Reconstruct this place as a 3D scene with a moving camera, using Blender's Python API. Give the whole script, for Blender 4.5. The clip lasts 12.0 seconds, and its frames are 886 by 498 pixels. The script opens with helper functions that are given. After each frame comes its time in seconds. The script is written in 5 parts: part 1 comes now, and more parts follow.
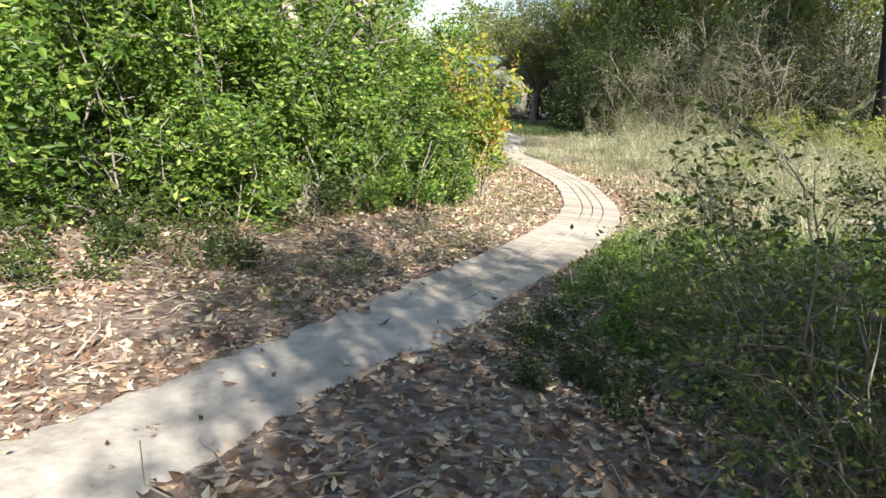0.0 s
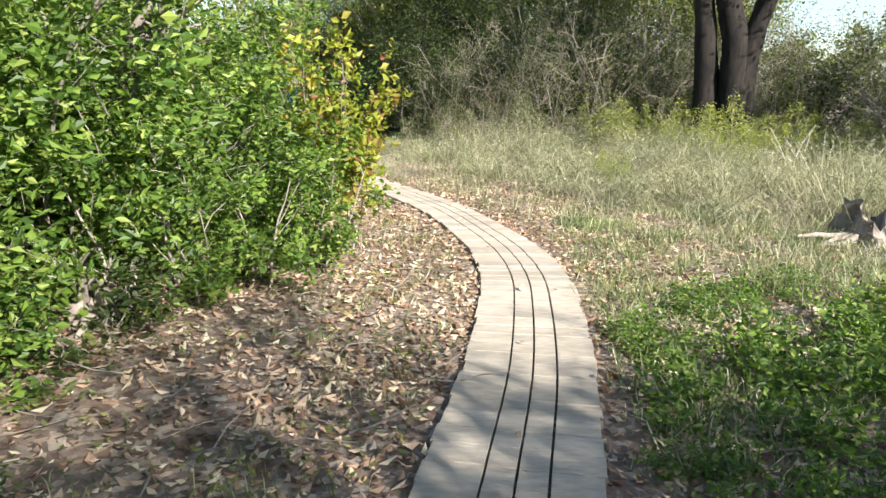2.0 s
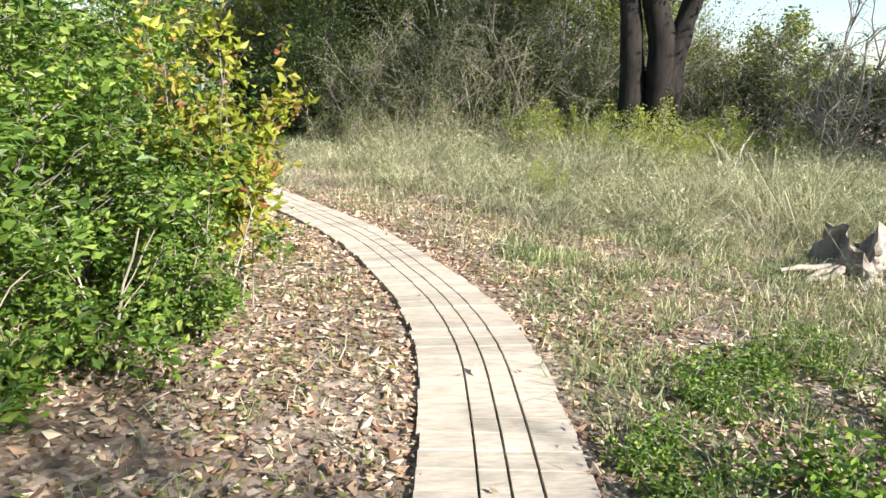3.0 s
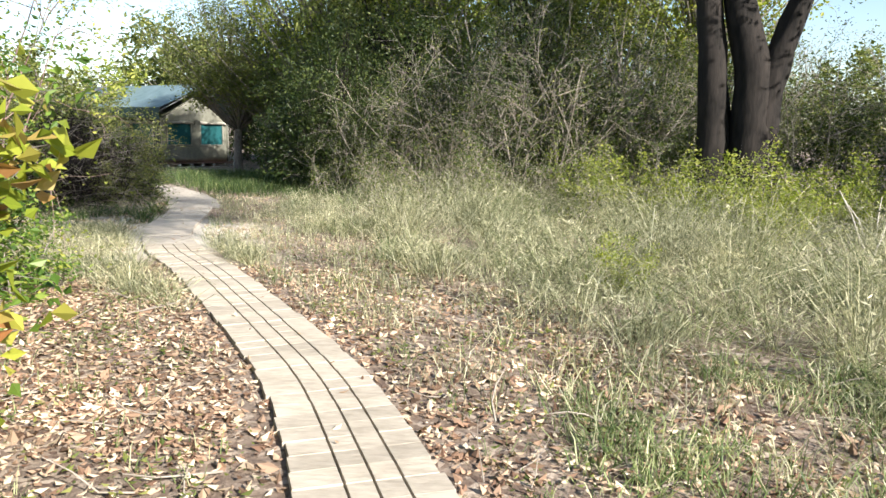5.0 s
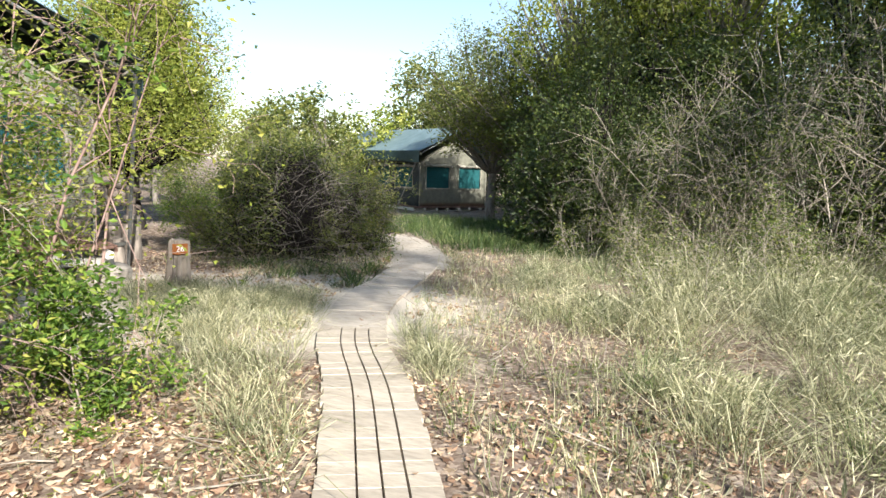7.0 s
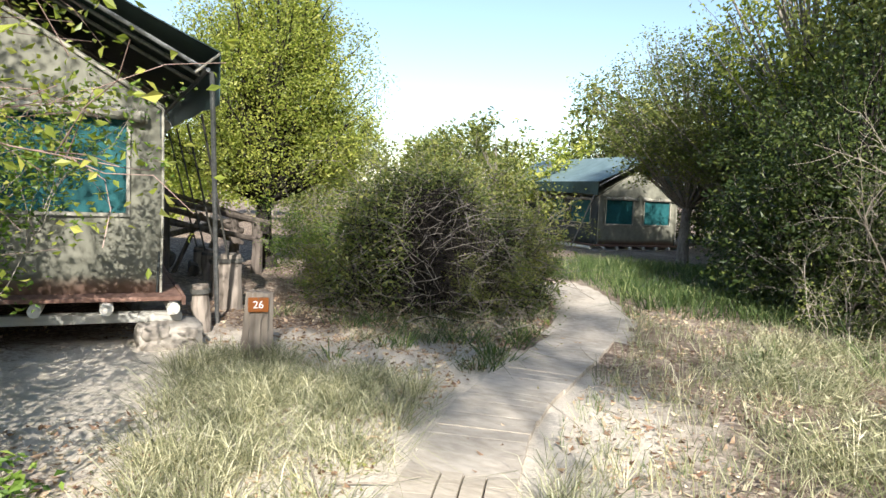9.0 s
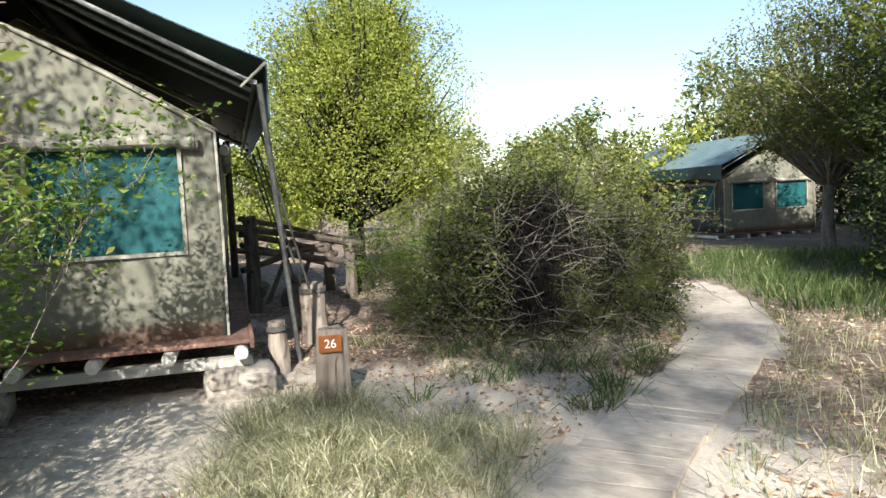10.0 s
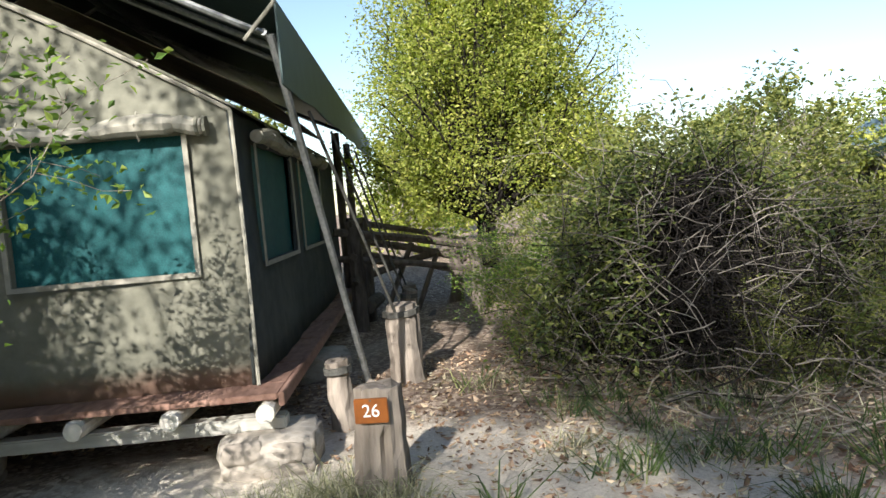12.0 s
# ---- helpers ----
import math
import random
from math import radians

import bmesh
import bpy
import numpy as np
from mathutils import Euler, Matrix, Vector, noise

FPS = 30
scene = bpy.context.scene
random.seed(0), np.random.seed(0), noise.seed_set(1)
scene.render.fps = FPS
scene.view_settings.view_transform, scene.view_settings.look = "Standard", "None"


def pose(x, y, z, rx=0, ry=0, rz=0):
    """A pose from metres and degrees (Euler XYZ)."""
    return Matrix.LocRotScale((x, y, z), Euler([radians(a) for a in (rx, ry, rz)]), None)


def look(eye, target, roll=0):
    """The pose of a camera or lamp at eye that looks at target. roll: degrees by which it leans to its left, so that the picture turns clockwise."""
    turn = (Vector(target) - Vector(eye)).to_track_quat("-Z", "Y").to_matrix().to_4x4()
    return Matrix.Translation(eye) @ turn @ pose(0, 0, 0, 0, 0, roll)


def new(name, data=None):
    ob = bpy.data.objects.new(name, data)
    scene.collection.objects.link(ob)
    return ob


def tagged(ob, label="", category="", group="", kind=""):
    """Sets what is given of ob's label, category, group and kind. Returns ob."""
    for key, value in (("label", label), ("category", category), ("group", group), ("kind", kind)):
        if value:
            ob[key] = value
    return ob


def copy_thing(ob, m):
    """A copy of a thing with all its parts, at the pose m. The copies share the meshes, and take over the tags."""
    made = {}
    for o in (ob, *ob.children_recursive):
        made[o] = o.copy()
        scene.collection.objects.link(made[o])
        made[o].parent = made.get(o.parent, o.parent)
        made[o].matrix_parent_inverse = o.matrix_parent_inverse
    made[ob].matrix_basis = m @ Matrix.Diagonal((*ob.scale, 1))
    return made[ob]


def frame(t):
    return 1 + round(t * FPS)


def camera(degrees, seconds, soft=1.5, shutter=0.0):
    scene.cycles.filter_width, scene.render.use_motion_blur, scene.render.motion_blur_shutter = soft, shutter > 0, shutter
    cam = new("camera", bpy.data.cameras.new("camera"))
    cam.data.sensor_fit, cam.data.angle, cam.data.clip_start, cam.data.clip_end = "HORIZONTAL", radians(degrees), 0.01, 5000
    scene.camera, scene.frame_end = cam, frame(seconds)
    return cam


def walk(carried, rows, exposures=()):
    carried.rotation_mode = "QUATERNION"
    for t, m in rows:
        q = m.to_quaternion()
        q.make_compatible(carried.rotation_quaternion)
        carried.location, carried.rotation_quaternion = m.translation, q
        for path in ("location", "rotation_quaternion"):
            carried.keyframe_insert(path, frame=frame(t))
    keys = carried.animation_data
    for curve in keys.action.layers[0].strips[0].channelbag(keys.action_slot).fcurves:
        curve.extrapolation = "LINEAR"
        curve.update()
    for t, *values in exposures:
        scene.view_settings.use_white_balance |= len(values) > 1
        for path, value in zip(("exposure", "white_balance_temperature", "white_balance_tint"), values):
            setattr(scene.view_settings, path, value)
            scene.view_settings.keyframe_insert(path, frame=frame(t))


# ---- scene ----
cam = camera(63.1, 12.0)
PATH = [
    (0, (2.97, -0.984, 1.433), (2.243, 0.827, 0.994), 3.2),
    (0.5, (2.493, -0.436, 1.448), (1.891, 1.422, 1.016), 1.8),
    (1, (1.967, 0.221, 1.423), (1.567, 2.135, 1.002), 2.4),
    (1.5, (1.565, 0.872, 1.405), (1.29, 2.805, 0.97), 1.3),
    (2, (1.156, 1.58, 1.463), (1.011, 3.529, 1.038), 0.9),
    (2.5, (0.982, 2.303, 1.52), (1.074, 4.252, 1.083), 0.5),
    (3, (0.97, 3.161, 1.541), (1.074, 5.111, 1.107), 1.6),
    (3.2, (0.981, 3.452, 1.563), (1.129, 5.404, 1.153), 1.5),
    (4.8, (1.209, 6.203, 1.504), (1.313, 8.174, 1.181), 2.3),
    (5, (1.253, 6.512, 1.505), (1.247, 8.486, 1.185), 1.4),
    (5.5, (1.317, 7.212, 1.536), (1.229, 9.187, 1.236), 2.3),
    (5.7, (1.355, 7.496, 1.561), (1.254, 9.469, 1.249), 3.0),
    (6, (1.356, 7.935, 1.597), (0.971, 9.875, 1.303), 2.6),
    (6.5, (1.26, 8.644, 1.625), (0.791, 10.577, 1.419), 3.6),
    (7, (1.022, 9.47, 1.606), (0.309, 11.325, 1.38), 2.1),
    (7.2, (0.897, 9.756, 1.592), (0.134, 11.591, 1.367), 3.5),
    (8.8, (-0.056, 12.155, 1.561), (-1.087, 13.861, 1.395), 2.0),
    (9, (-0.151, 12.404, 1.563), (-1.301, 14.033, 1.409), 2.5),
    (9.5, (-0.412, 12.945, 1.585), (-1.681, 14.484, 1.438), -1.1),
    (10, (-0.675, 13.459, 1.579), (-2.073, 14.883, 1.44), -2.9),
    (10.5, (-0.978, 13.938, 1.588), (-2.533, 15.188, 1.462), -3.4),
    (11, (-1.298, 14.408, 1.578), (-2.909, 15.588, 1.464), -4.8),
    (11.5, (-1.598, 14.877, 1.552), (-3.307, 15.908, 1.434), -3.8),
    (12, (-1.927, 15.403, 1.527), (-3.631, 16.443, 1.406), -5.1),
]
walk(cam, [(t, look(eye, target, roll)) for t, eye, target, roll in PATH], exposures=((0, 1.45), (3, 1.45), (7.5, 1.35), (9.5, 1.33), (12, 1.35)))

# ---- world, sun ----
world = bpy.data.worlds.new("world")
scene.world = world
world.use_nodes = True
SUN_AZ = Vector((0.68, -0.73, 0.0)).normalized()
SUN_EL = radians(30)
wn = world.node_tree
sky = wn.nodes.new("ShaderNodeTexSky")
sky.sky_type = "NISHITA"
sky.sun_disc = False
sky.sun_elevation = SUN_EL
sky.sun_rotation = math.atan2(SUN_AZ.x, SUN_AZ.y)
sky.air_density, sky.dust_density = 1.0, 0.6
wn.links.new(sky.outputs[0], wn.nodes["Background"].inputs[0])
wn.nodes["Background"].inputs[1].default_value = 0.088
sun_data = bpy.data.lights.new("sun", "SUN")
sun_data.energy, sun_data.angle, sun_data.color = 5.0, radians(0.55), (1.0, 0.955, 0.895)
sun = new("sun", sun_data)
sun_dir = SUN_AZ * math.cos(SUN_EL) + Vector((0, 0, math.sin(SUN_EL)))
sun.matrix_world = look(sun_dir * 60, (0, 0, 0))


# ---- materials ----
def material(name, rough=0.8, metal=0.0, spec=0.3):
    m = bpy.data.materials.new(name)
    m.use_nodes = True
    b = m.node_tree.nodes["Principled BSDF"]
    b.inputs["Roughness"].default_value = rough
    b.inputs["Metallic"].default_value = metal
    b.inputs["Specular IOR Level"].default_value = spec
    return m, m.node_tree, b


def ramp(nt, stops):
    r = nt.nodes.new("ShaderNodeValToRGB")
    while len(r.color_ramp.elements) < len(stops):
        r.color_ramp.elements.new(0.5)
    for e, (p, c) in zip(r.color_ramp.elements, stops):
        e.position, e.color = p, (*c, 1)
    return r


def coords(nt, kind="Object", scale=(1, 1, 1)):
    t = nt.nodes.new("ShaderNodeTexCoord")
    mp = nt.nodes.new("ShaderNodeMapping")
    mp.inputs["Scale"].default_value = scale
    nt.links.new(t.outputs[kind], mp.inputs[0])
    return mp.outputs[0]


def noise_tex(nt, vec, scale, detail=4.0, rough=0.6):
    n = nt.nodes.new("ShaderNodeTexNoise")
    n.inputs["Scale"].default_value = scale
    n.inputs["Detail"].default_value = detail
    n.inputs["Roughness"].default_value = rough
    nt.links.new(vec, n.inputs["Vector"])
    return n.outputs["Fac"]


def mix_col(nt, fac, a, b, mode="MIX"):
    n = nt.nodes.new("ShaderNodeMix")
    n.data_type, n.blend_type = "RGBA", mode
    for value, i in ((fac, 0), (a, 6), (b, 7)):
        if isinstance(value, (int, float)):
            n.inputs[i].default_value = value
        elif isinstance(value, tuple):
            n.inputs[i].default_value = (*value, 1)
        else:
            nt.links.new(value, n.inputs[i])
    return n.outputs[2]


def math_node(nt, op, a, b=0.0, clamp=False):
    n = nt.nodes.new("ShaderNodeMath")
    n.operation, n.use_clamp = op, clamp
    for value, i in ((a, 0), (b, 1)):
        if isinstance(value, (int, float)):
            n.inputs[i].default_value = value
        else:
            nt.links.new(value, n.inputs[i])
    return n.outputs[0]


def bump(nt, b, height, strength=0.4, distance=0.02):
    n = nt.nodes.new("ShaderNodeBump")
    n.inputs["Strength"].default_value = strength
    n.inputs["Distance"].default_value = distance
    nt.links.new(height, n.inputs["Height"])
    nt.links.new(n.outputs[0], b.inputs["Normal"])


def leaf_material(name, stops, rough=0.45, glow=0.35, spec=0.35, lift=(1.5, 1.7, 0.6)):
    """Leaves: colour by leaf, part of the light passes through the blade."""
    m, nt, b = material(name, rough, 0.0, spec)
    g = nt.nodes.new("ShaderNodeNewGeometry")
    r = ramp(nt, stops)
    nt.links.new(g.outputs["Random Per Island"], r.inputs[0])
    vec = coords(nt)
    patch = noise_tex(nt, vec, 1.3, 3)
    tone = ramp(nt, [(0.3, (0.62, 0.66, 0.55)), (0.7, (1.25, 1.2, 1.0))])
    nt.links.new(patch, tone.inputs[0])
    col = mix_col(nt, 1.0, r.outputs[0], tone.outputs[0], "MULTIPLY")
    nt.links.new(col, b.inputs["Base Color"])
    tr = nt.nodes.new("ShaderNodeBsdfTranslucent")
    through_col = mix_col(nt, 1.0, col, lift, "MULTIPLY")
    nt.links.new(through_col, tr.inputs["Color"])
    mx = nt.nodes.new("ShaderNodeMixShader")
    mx.inputs[0].default_value = glow
    nt.links.new(b.outputs[0], mx.inputs[1])
    nt.links.new(tr.outputs[0], mx.inputs[2])
    nt.links.new(mx.outputs[0], nt.nodes["Material Output"].inputs[0])
    return m


def plain_material(name, dark, light, scale=8.0, rough=0.8, stretch=(1, 1, 1), depth=0.3, spec=0.25, metal=0.0, island=0.0):
    """Two tones mixed by noise at two scales, with relief."""
    m, nt, b = material(name, rough, metal, spec)
    vec = coords(nt, "Object", stretch)
    n1, n2 = noise_tex(nt, vec, scale, 5), noise_tex(nt, vec, scale * 0.17, 3)
    f = math_node(nt, "ADD", math_node(nt, "MULTIPLY", n1, 0.55), math_node(nt, "MULTIPLY", n2, 0.45))
    r = ramp(nt, [(0.36, dark), (0.64, light)])
    nt.links.new(f, r.inputs[0])
    col = r.outputs[0]
    if island:
        info = nt.nodes.new("ShaderNodeObjectInfo")
        v = math_node(nt, "ADD", math_node(nt, "MULTIPLY", info.outputs["Random"], island * 2), 1 - island)
        k = nt.nodes.new("ShaderNodeCombineColor")
        for i in range(3):
            nt.links.new(v, k.inputs[i])
        col = mix_col(nt, 1.0, col, k.outputs[0], "MULTIPLY")
    nt.links.new(col, b.inputs["Base Color"])
    bump(nt, b, n1, depth, 0.02)
    return m


M_LEAF = leaf_material("leaf_fresh", [(0.0, (0.045, 0.092, 0.022)), (0.4, (0.095, 0.17, 0.034)), (0.8, (0.18, 0.27, 0.055)), (1.0, (0.31, 0.37, 0.11))])
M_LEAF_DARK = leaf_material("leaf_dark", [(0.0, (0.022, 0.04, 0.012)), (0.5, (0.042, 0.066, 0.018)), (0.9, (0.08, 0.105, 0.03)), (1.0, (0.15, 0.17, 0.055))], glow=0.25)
M_LEAF_MID = leaf_material("leaf_mid", [(0.0, (0.04, 0.062, 0.02)), (0.4, (0.085, 0.115, 0.034)), (0.8, (0.16, 0.185, 0.06)), (1.0, (0.28, 0.28, 0.11))], glow=0.3)
M_LEAF_OLIVE = leaf_material("leaf_olive", [(0.0, (0.07, 0.095, 0.03)), (0.5, (0.135, 0.16, 0.05)), (1.0, (0.26, 0.26, 0.1))], glow=0.3)
M_LEAF_YELLOW = leaf_material("leaf_yellow_green", [(0.0, (0.13, 0.165, 0.035)), (0.5, (0.235, 0.275, 0.06)), (1.0, (0.42, 0.41, 0.13))], glow=0.42)
M_LEAF_TURNING = leaf_material("leaf_turning", [(0.0, (0.2, 0.26, 0.03)), (0.45, (0.32, 0.36, 0.05)), (0.74, (0.42, 0.40, 0.09)), (0.91, (0.36, 0.24, 0.1)), (0.96, (0.3, 0.1, 0.05)), (1.0, (0.38, 0.2, 0.12))], glow=0.42, lift=(1.3, 1.3, 0.7))
M_GRASS = leaf_material("grass_dry", [(0.0, (0.12, 0.13, 0.08)), (0.35, (0.235, 0.24, 0.155)), (0.65, (0.40, 0.39, 0.285)), (0.9, (0.58, 0.555, 0.45)), (1.0, (0.76, 0.72, 0.62))], rough=0.6, glow=0.3, spec=0.2, lift=(1.05, 1.1, 0.9))
M_GRASS_GREEN = leaf_material("grass_green", [(0.0, (0.075, 0.12, 0.05)), (0.45, (0.16, 0.215, 0.095)), (0.75, (0.30, 0.335, 0.19)), (1.0, (0.6, 0.58, 0.45))], rough=0.55, glow=0.3, spec=0.25, lift=(1.15, 1.2, 0.75))
M_GRASS_LUSH_SHADED = leaf_material("grass_lush_shaded", [(0.0, (0.028, 0.055, 0.018)), (0.5, (0.065, 0.105, 0.038)), (0.85, (0.13, 0.175, 0.075)), (1.0, (0.34, 0.35, 0.2))], rough=0.5, glow=0.3, spec=0.3)
M_LITTER = leaf_material("leaf_litter", [(0.0, (0.10, 0.056, 0.045)), (0.25, (0.235, 0.145, 0.115)), (0.55, (0.40, 0.27, 0.22)), (0.8, (0.56, 0.425, 0.36)), (1.0, (0.75, 0.66, 0.58))], rough=0.75, glow=0.12, spec=0.15)
M_BARK = plain_material("bark_grey", (0.10, 0.085, 0.07), (0.30, 0.27, 0.23), 22, 0.9, (1, 1, 0.3), 0.6)
# dark bark, lowered to near black where it stands in for shade
M_BARK_DARK_SHADE = plain_material("bark_dark_shade", (0.009, 0.008, 0.007), (0.034, 0.028, 0.024), 9, 0.95, (1, 1, 0.22), 0.9)
M_TWIG = plain_material("twig_dry", (0.17, 0.14, 0.11), (0.42, 0.37, 0.31), 14, 0.9, (1, 1, 0.4), 0.4)
M_TWIG_RED = plain_material("twig_reddish", (0.16, 0.10, 0.085), (0.40, 0.29, 0.25), 14, 0.9, (1, 1, 0.4), 0.4)
M_DEADWOOD = plain_material("deadwood_bleached", (0.22, 0.19, 0.16), (0.62, 0.57, 0.5), 16, 0.9, (1, 1, 0.2), 0.7)
M_STUMP = plain_material("stump_wood", (0.12, 0.098, 0.08), (0.40, 0.345, 0.285), 12, 0.9, (1, 1, 0.25), 0.9)
M_PLANK = plain_material("plank_weathered", (0.32, 0.275, 0.215), (0.50, 0.435, 0.35), 26, 0.85, (0.35, 1, 1), 0.35, island=0.12)
M_PLANK_DIRTY = plain_material("plank_sandy", (0.34, 0.295, 0.24), (0.54, 0.48, 0.40), 14, 0.9, (0.6, 1, 1), 0.35, island=0.1)


def ground_material():
    m, nt, b = material("ground_soil", 0.95, 0.0, 0.15)
    vec = coords(nt)
    fine, mid, big = noise_tex(nt, vec, 38, 6, 0.7), noise_tex(nt, vec, 4.5, 4), noise_tex(nt, vec, 0.45, 3)
    soil = ramp(nt, [(0.3, (0.105, 0.075, 0.058)), (0.5, (0.20, 0.15, 0.115)), (0.7, (0.33, 0.265, 0.205))])
    nt.links.new(math_node(nt, "ADD", math_node(nt, "MULTIPLY", fine, 0.5), math_node(nt, "MULTIPLY", mid, 0.5)), soil.inputs[0])
    cells = nt.nodes.new("ShaderNodeTexVoronoi")
    cells.inputs["Scale"].default_value = 26
    nt.links.new(vec, cells.inputs["Vector"])
    chips = ramp(nt, [(0.0, (0.10, 0.06, 0.045)), (0.35, (0.19, 0.14, 0.105)), (0.7, (0.33, 0.26, 0.2)), (1.0, (0.56, 0.46, 0.36))])
    grey = nt.nodes.new("ShaderNodeSeparateColor")
    nt.links.new(cells.outputs["Color"], grey.inputs[0])
    nt.links.new(grey.outputs[0], chips.inputs[0])
    cover = ramp(nt, [(0.38, (0.15, 0.15, 0.15)), (0.55, (0.8, 0.8, 0.8))])
    nt.links.new(mid, cover.inputs[0])
    soil_mix = mix_col(nt, cover.outputs[0], soil.outputs[0], chips.outputs[0])
    sand = ramp(nt, [(0.3, (0.46, 0.40, 0.32)), (0.7, (0.70, 0.63, 0.53))])
    nt.links.new(fine, sand.inputs[0])
    # bare sand round the tent and the end of the boards
    sep = nt.nodes.new("ShaderNodeSeparateXYZ")
    nt.links.new(vec, sep.inputs[0])
    dx = math_node(nt, "DIVIDE", math_node(nt, "SUBTRACT", sep.outputs[0], -4.4), 3.4)
    dy = math_node(nt, "DIVIDE", math_node(nt, "SUBTRACT", sep.outputs[1], 16.6), 2.6)
    d = math_node(nt, "ADD", math_node(nt, "MULTIPLY", dx, dx), math_node(nt, "MULTIPLY", dy, dy))
    edge = math_node(nt, "ADD", d, math_node(nt, "MULTIPLY", mid, 0.9))
    mask = ramp(nt, [(0.0, (1, 1, 1)), (0.55, (1, 1, 1)), (0.75, (0, 0, 0))])
    nt.links.new(math_node(nt, "MULTIPLY", edge, 0.5), mask.inputs[0])
    patch = ramp(nt, [(0.56, (0, 0, 0)), (0.7, (0.25, 0.25, 0.25))])
    nt.links.new(big, patch.inputs[0])
    both = math_node(nt, "MAXIMUM", mask.outputs[0], patch.outputs[0])
    nt.links.new(mix_col(nt, both, soil_mix, sand.outputs[0]), b.inputs["Base Color"])
    bump(nt, b, math_node(nt, "ADD", fine, mid), 0.6, 0.03)
    return m


M_GROUND = ground_material()


# ---- mesh helpers ----
RNG = np.random.default_rng(7)


def mesh_from(name, verts, faces, mat, smooth=False):
    """A mesh from arrays: faces is an (n, 3) or (n, 4) array, or a list of such arrays."""
    groups = faces if isinstance(faces, list) else [faces]
    groups = [np.asarray(g, dtype=np.int32) for g in groups if len(g)]
    loops = np.concatenate([g.ravel() for g in groups])
    sizes = np.concatenate([np.full(len(g), g.shape[1], dtype=np.int32) for g in groups])
    starts = np.concatenate([[0], np.cumsum(sizes)[:-1]]).astype(np.int32)
    me = bpy.data.meshes.new(name)
    me.vertices.add(len(verts))
    me.vertices.foreach_set("co", np.asarray(verts, dtype=np.float32).ravel())
    me.loops.add(len(loops))
    me.loops.foreach_set("vertex_index", loops)
    me.polygons.add(len(sizes))
    me.polygons.foreach_set("loop_start", starts)
    me.polygons.foreach_set("use_smooth", np.full(len(sizes), smooth))
    me.materials.append(mat)
    me.update(calc_edges=True)
    return me


def obj(name, me, parent=None, label=""):
    ob = new(name, me)
    if parent is not None:
        ob.parent = parent
    if label:
        ob["label"] = label
    return ob


def part(name, bm, mat, parent, label="", smooth=False):
    me = bpy.data.meshes.new(name)
    bm.to_mesh(me)
    bm.free()
    me.materials.append(mat)
    if smooth:
        me.polygons.foreach_set("use_smooth", np.full(len(me.polygons), True))
    return obj(name, me, parent, label)


def unit(v):
    return v / np.maximum(np.linalg.norm(v, axis=-1, keepdims=True), 1e-9)


def kites(centres, along, across, length, width, fold=0.25):
    """Folded leaf blades: two triangles each, along and across are unit vectors."""
    n = len(centres)
    l, w = np.broadcast_to(length, n)[:, None], np.broadcast_to(width, n)[:, None]
    up = unit(np.cross(along, across))
    v = np.empty((n, 4, 3))
    v[:, 0] = centres - along * l * 0.5
    v[:, 1] = centres + across * w * 0.5 + up * w * fold - along * l * 0.06
    v[:, 2] = centres + along * l * 0.5
    v[:, 3] = centres - across * w * 0.5 + up * w * fold - along * l * 0.06
    i = np.arange(n)[:, None] * 4
    f = np.concatenate([i + [0, 2, 1], i + [0, 3, 2]])
    return v.reshape(-1, 3), f


def rand_dirs(rng, n):
    return unit(rng.normal(size=(n, 3)))


def leaves_at(rng, anchors, per, spread, length, flat=0.5):
    n = len(anchors) * per
    c = np.repeat(anchors, per, axis=0) + np.clip(rng.normal(size=(n, 3)), -1.9, 1.9) * spread
    a = rand_dirs(rng, n)
    a[:, 2] *= 1 - flat
    a = unit(a)
    t = rand_dirs(rng, n)
    t[:, 2] *= 1 - flat * 0.6
    s = unit(np.cross(np.cross(a, t), a) + 1e-6)
    l = length * rng.uniform(0.6, 1.3, n)
    return kites(c, a, s, l, l * rng.uniform(0.42, 0.62, n))


def tubes(lines, radii, sides=4):
    """Tapered tubes along polylines: lines (n, k, 3), radii (n, k)."""
    lines, radii = np.asarray(lines), np.asarray(radii)
    n, k, _ = lines.shape
    d = unit(np.gradient(lines, axis=1))
    ref = np.where(np.abs(d[..., 2:3]) > 0.9, np.array([1.0, 0, 0]), np.array([0, 0, 1.0]))
    s = unit(np.cross(d, ref))
    t = np.cross(d, s)
    ang = np.arange(sides) * 2 * math.pi / sides
    ring = s[:, :, None] * np.cos(ang)[:, None] + t[:, :, None] * np.sin(ang)[:, None]
    v = lines[:, :, None] + ring * radii[:, :, None, None]
    base = (np.arange(n)[:, None, None] * k + np.arange(k - 1)[None, :, None]) * sides
    j = np.arange(sides)[None, None]
    j2 = (j + 1) % sides
    f = np.stack([base + j, base + j2, base + sides + j2, base + sides + j], axis=-1).reshape(-1, 4)
    return v.reshape(-1, 3), f


def joined(pieces):
    verts, faces, off = [], [], 0
    for v, f in pieces:
        verts.append(v)
        faces.append(f + off)
        off += len(v)
    return np.concatenate(verts), faces


def grow(rng, starts, dirs, lengths, k=5, wiggle=0.18, lift=0.0):
    """Wandering polylines from each start."""
    n = len(starts)
    pts = np.empty((n, k, 3))
    pts[:, 0] = starts
    d = dirs.copy()
    for i in range(1, k):
        pts[:, i] = pts[:, i - 1] + d * (lengths / (k - 1))[:, None]
        d = unit(d + rng.normal(size=(n, 3)) * wiggle + np.array([0, 0, lift]))
    return pts


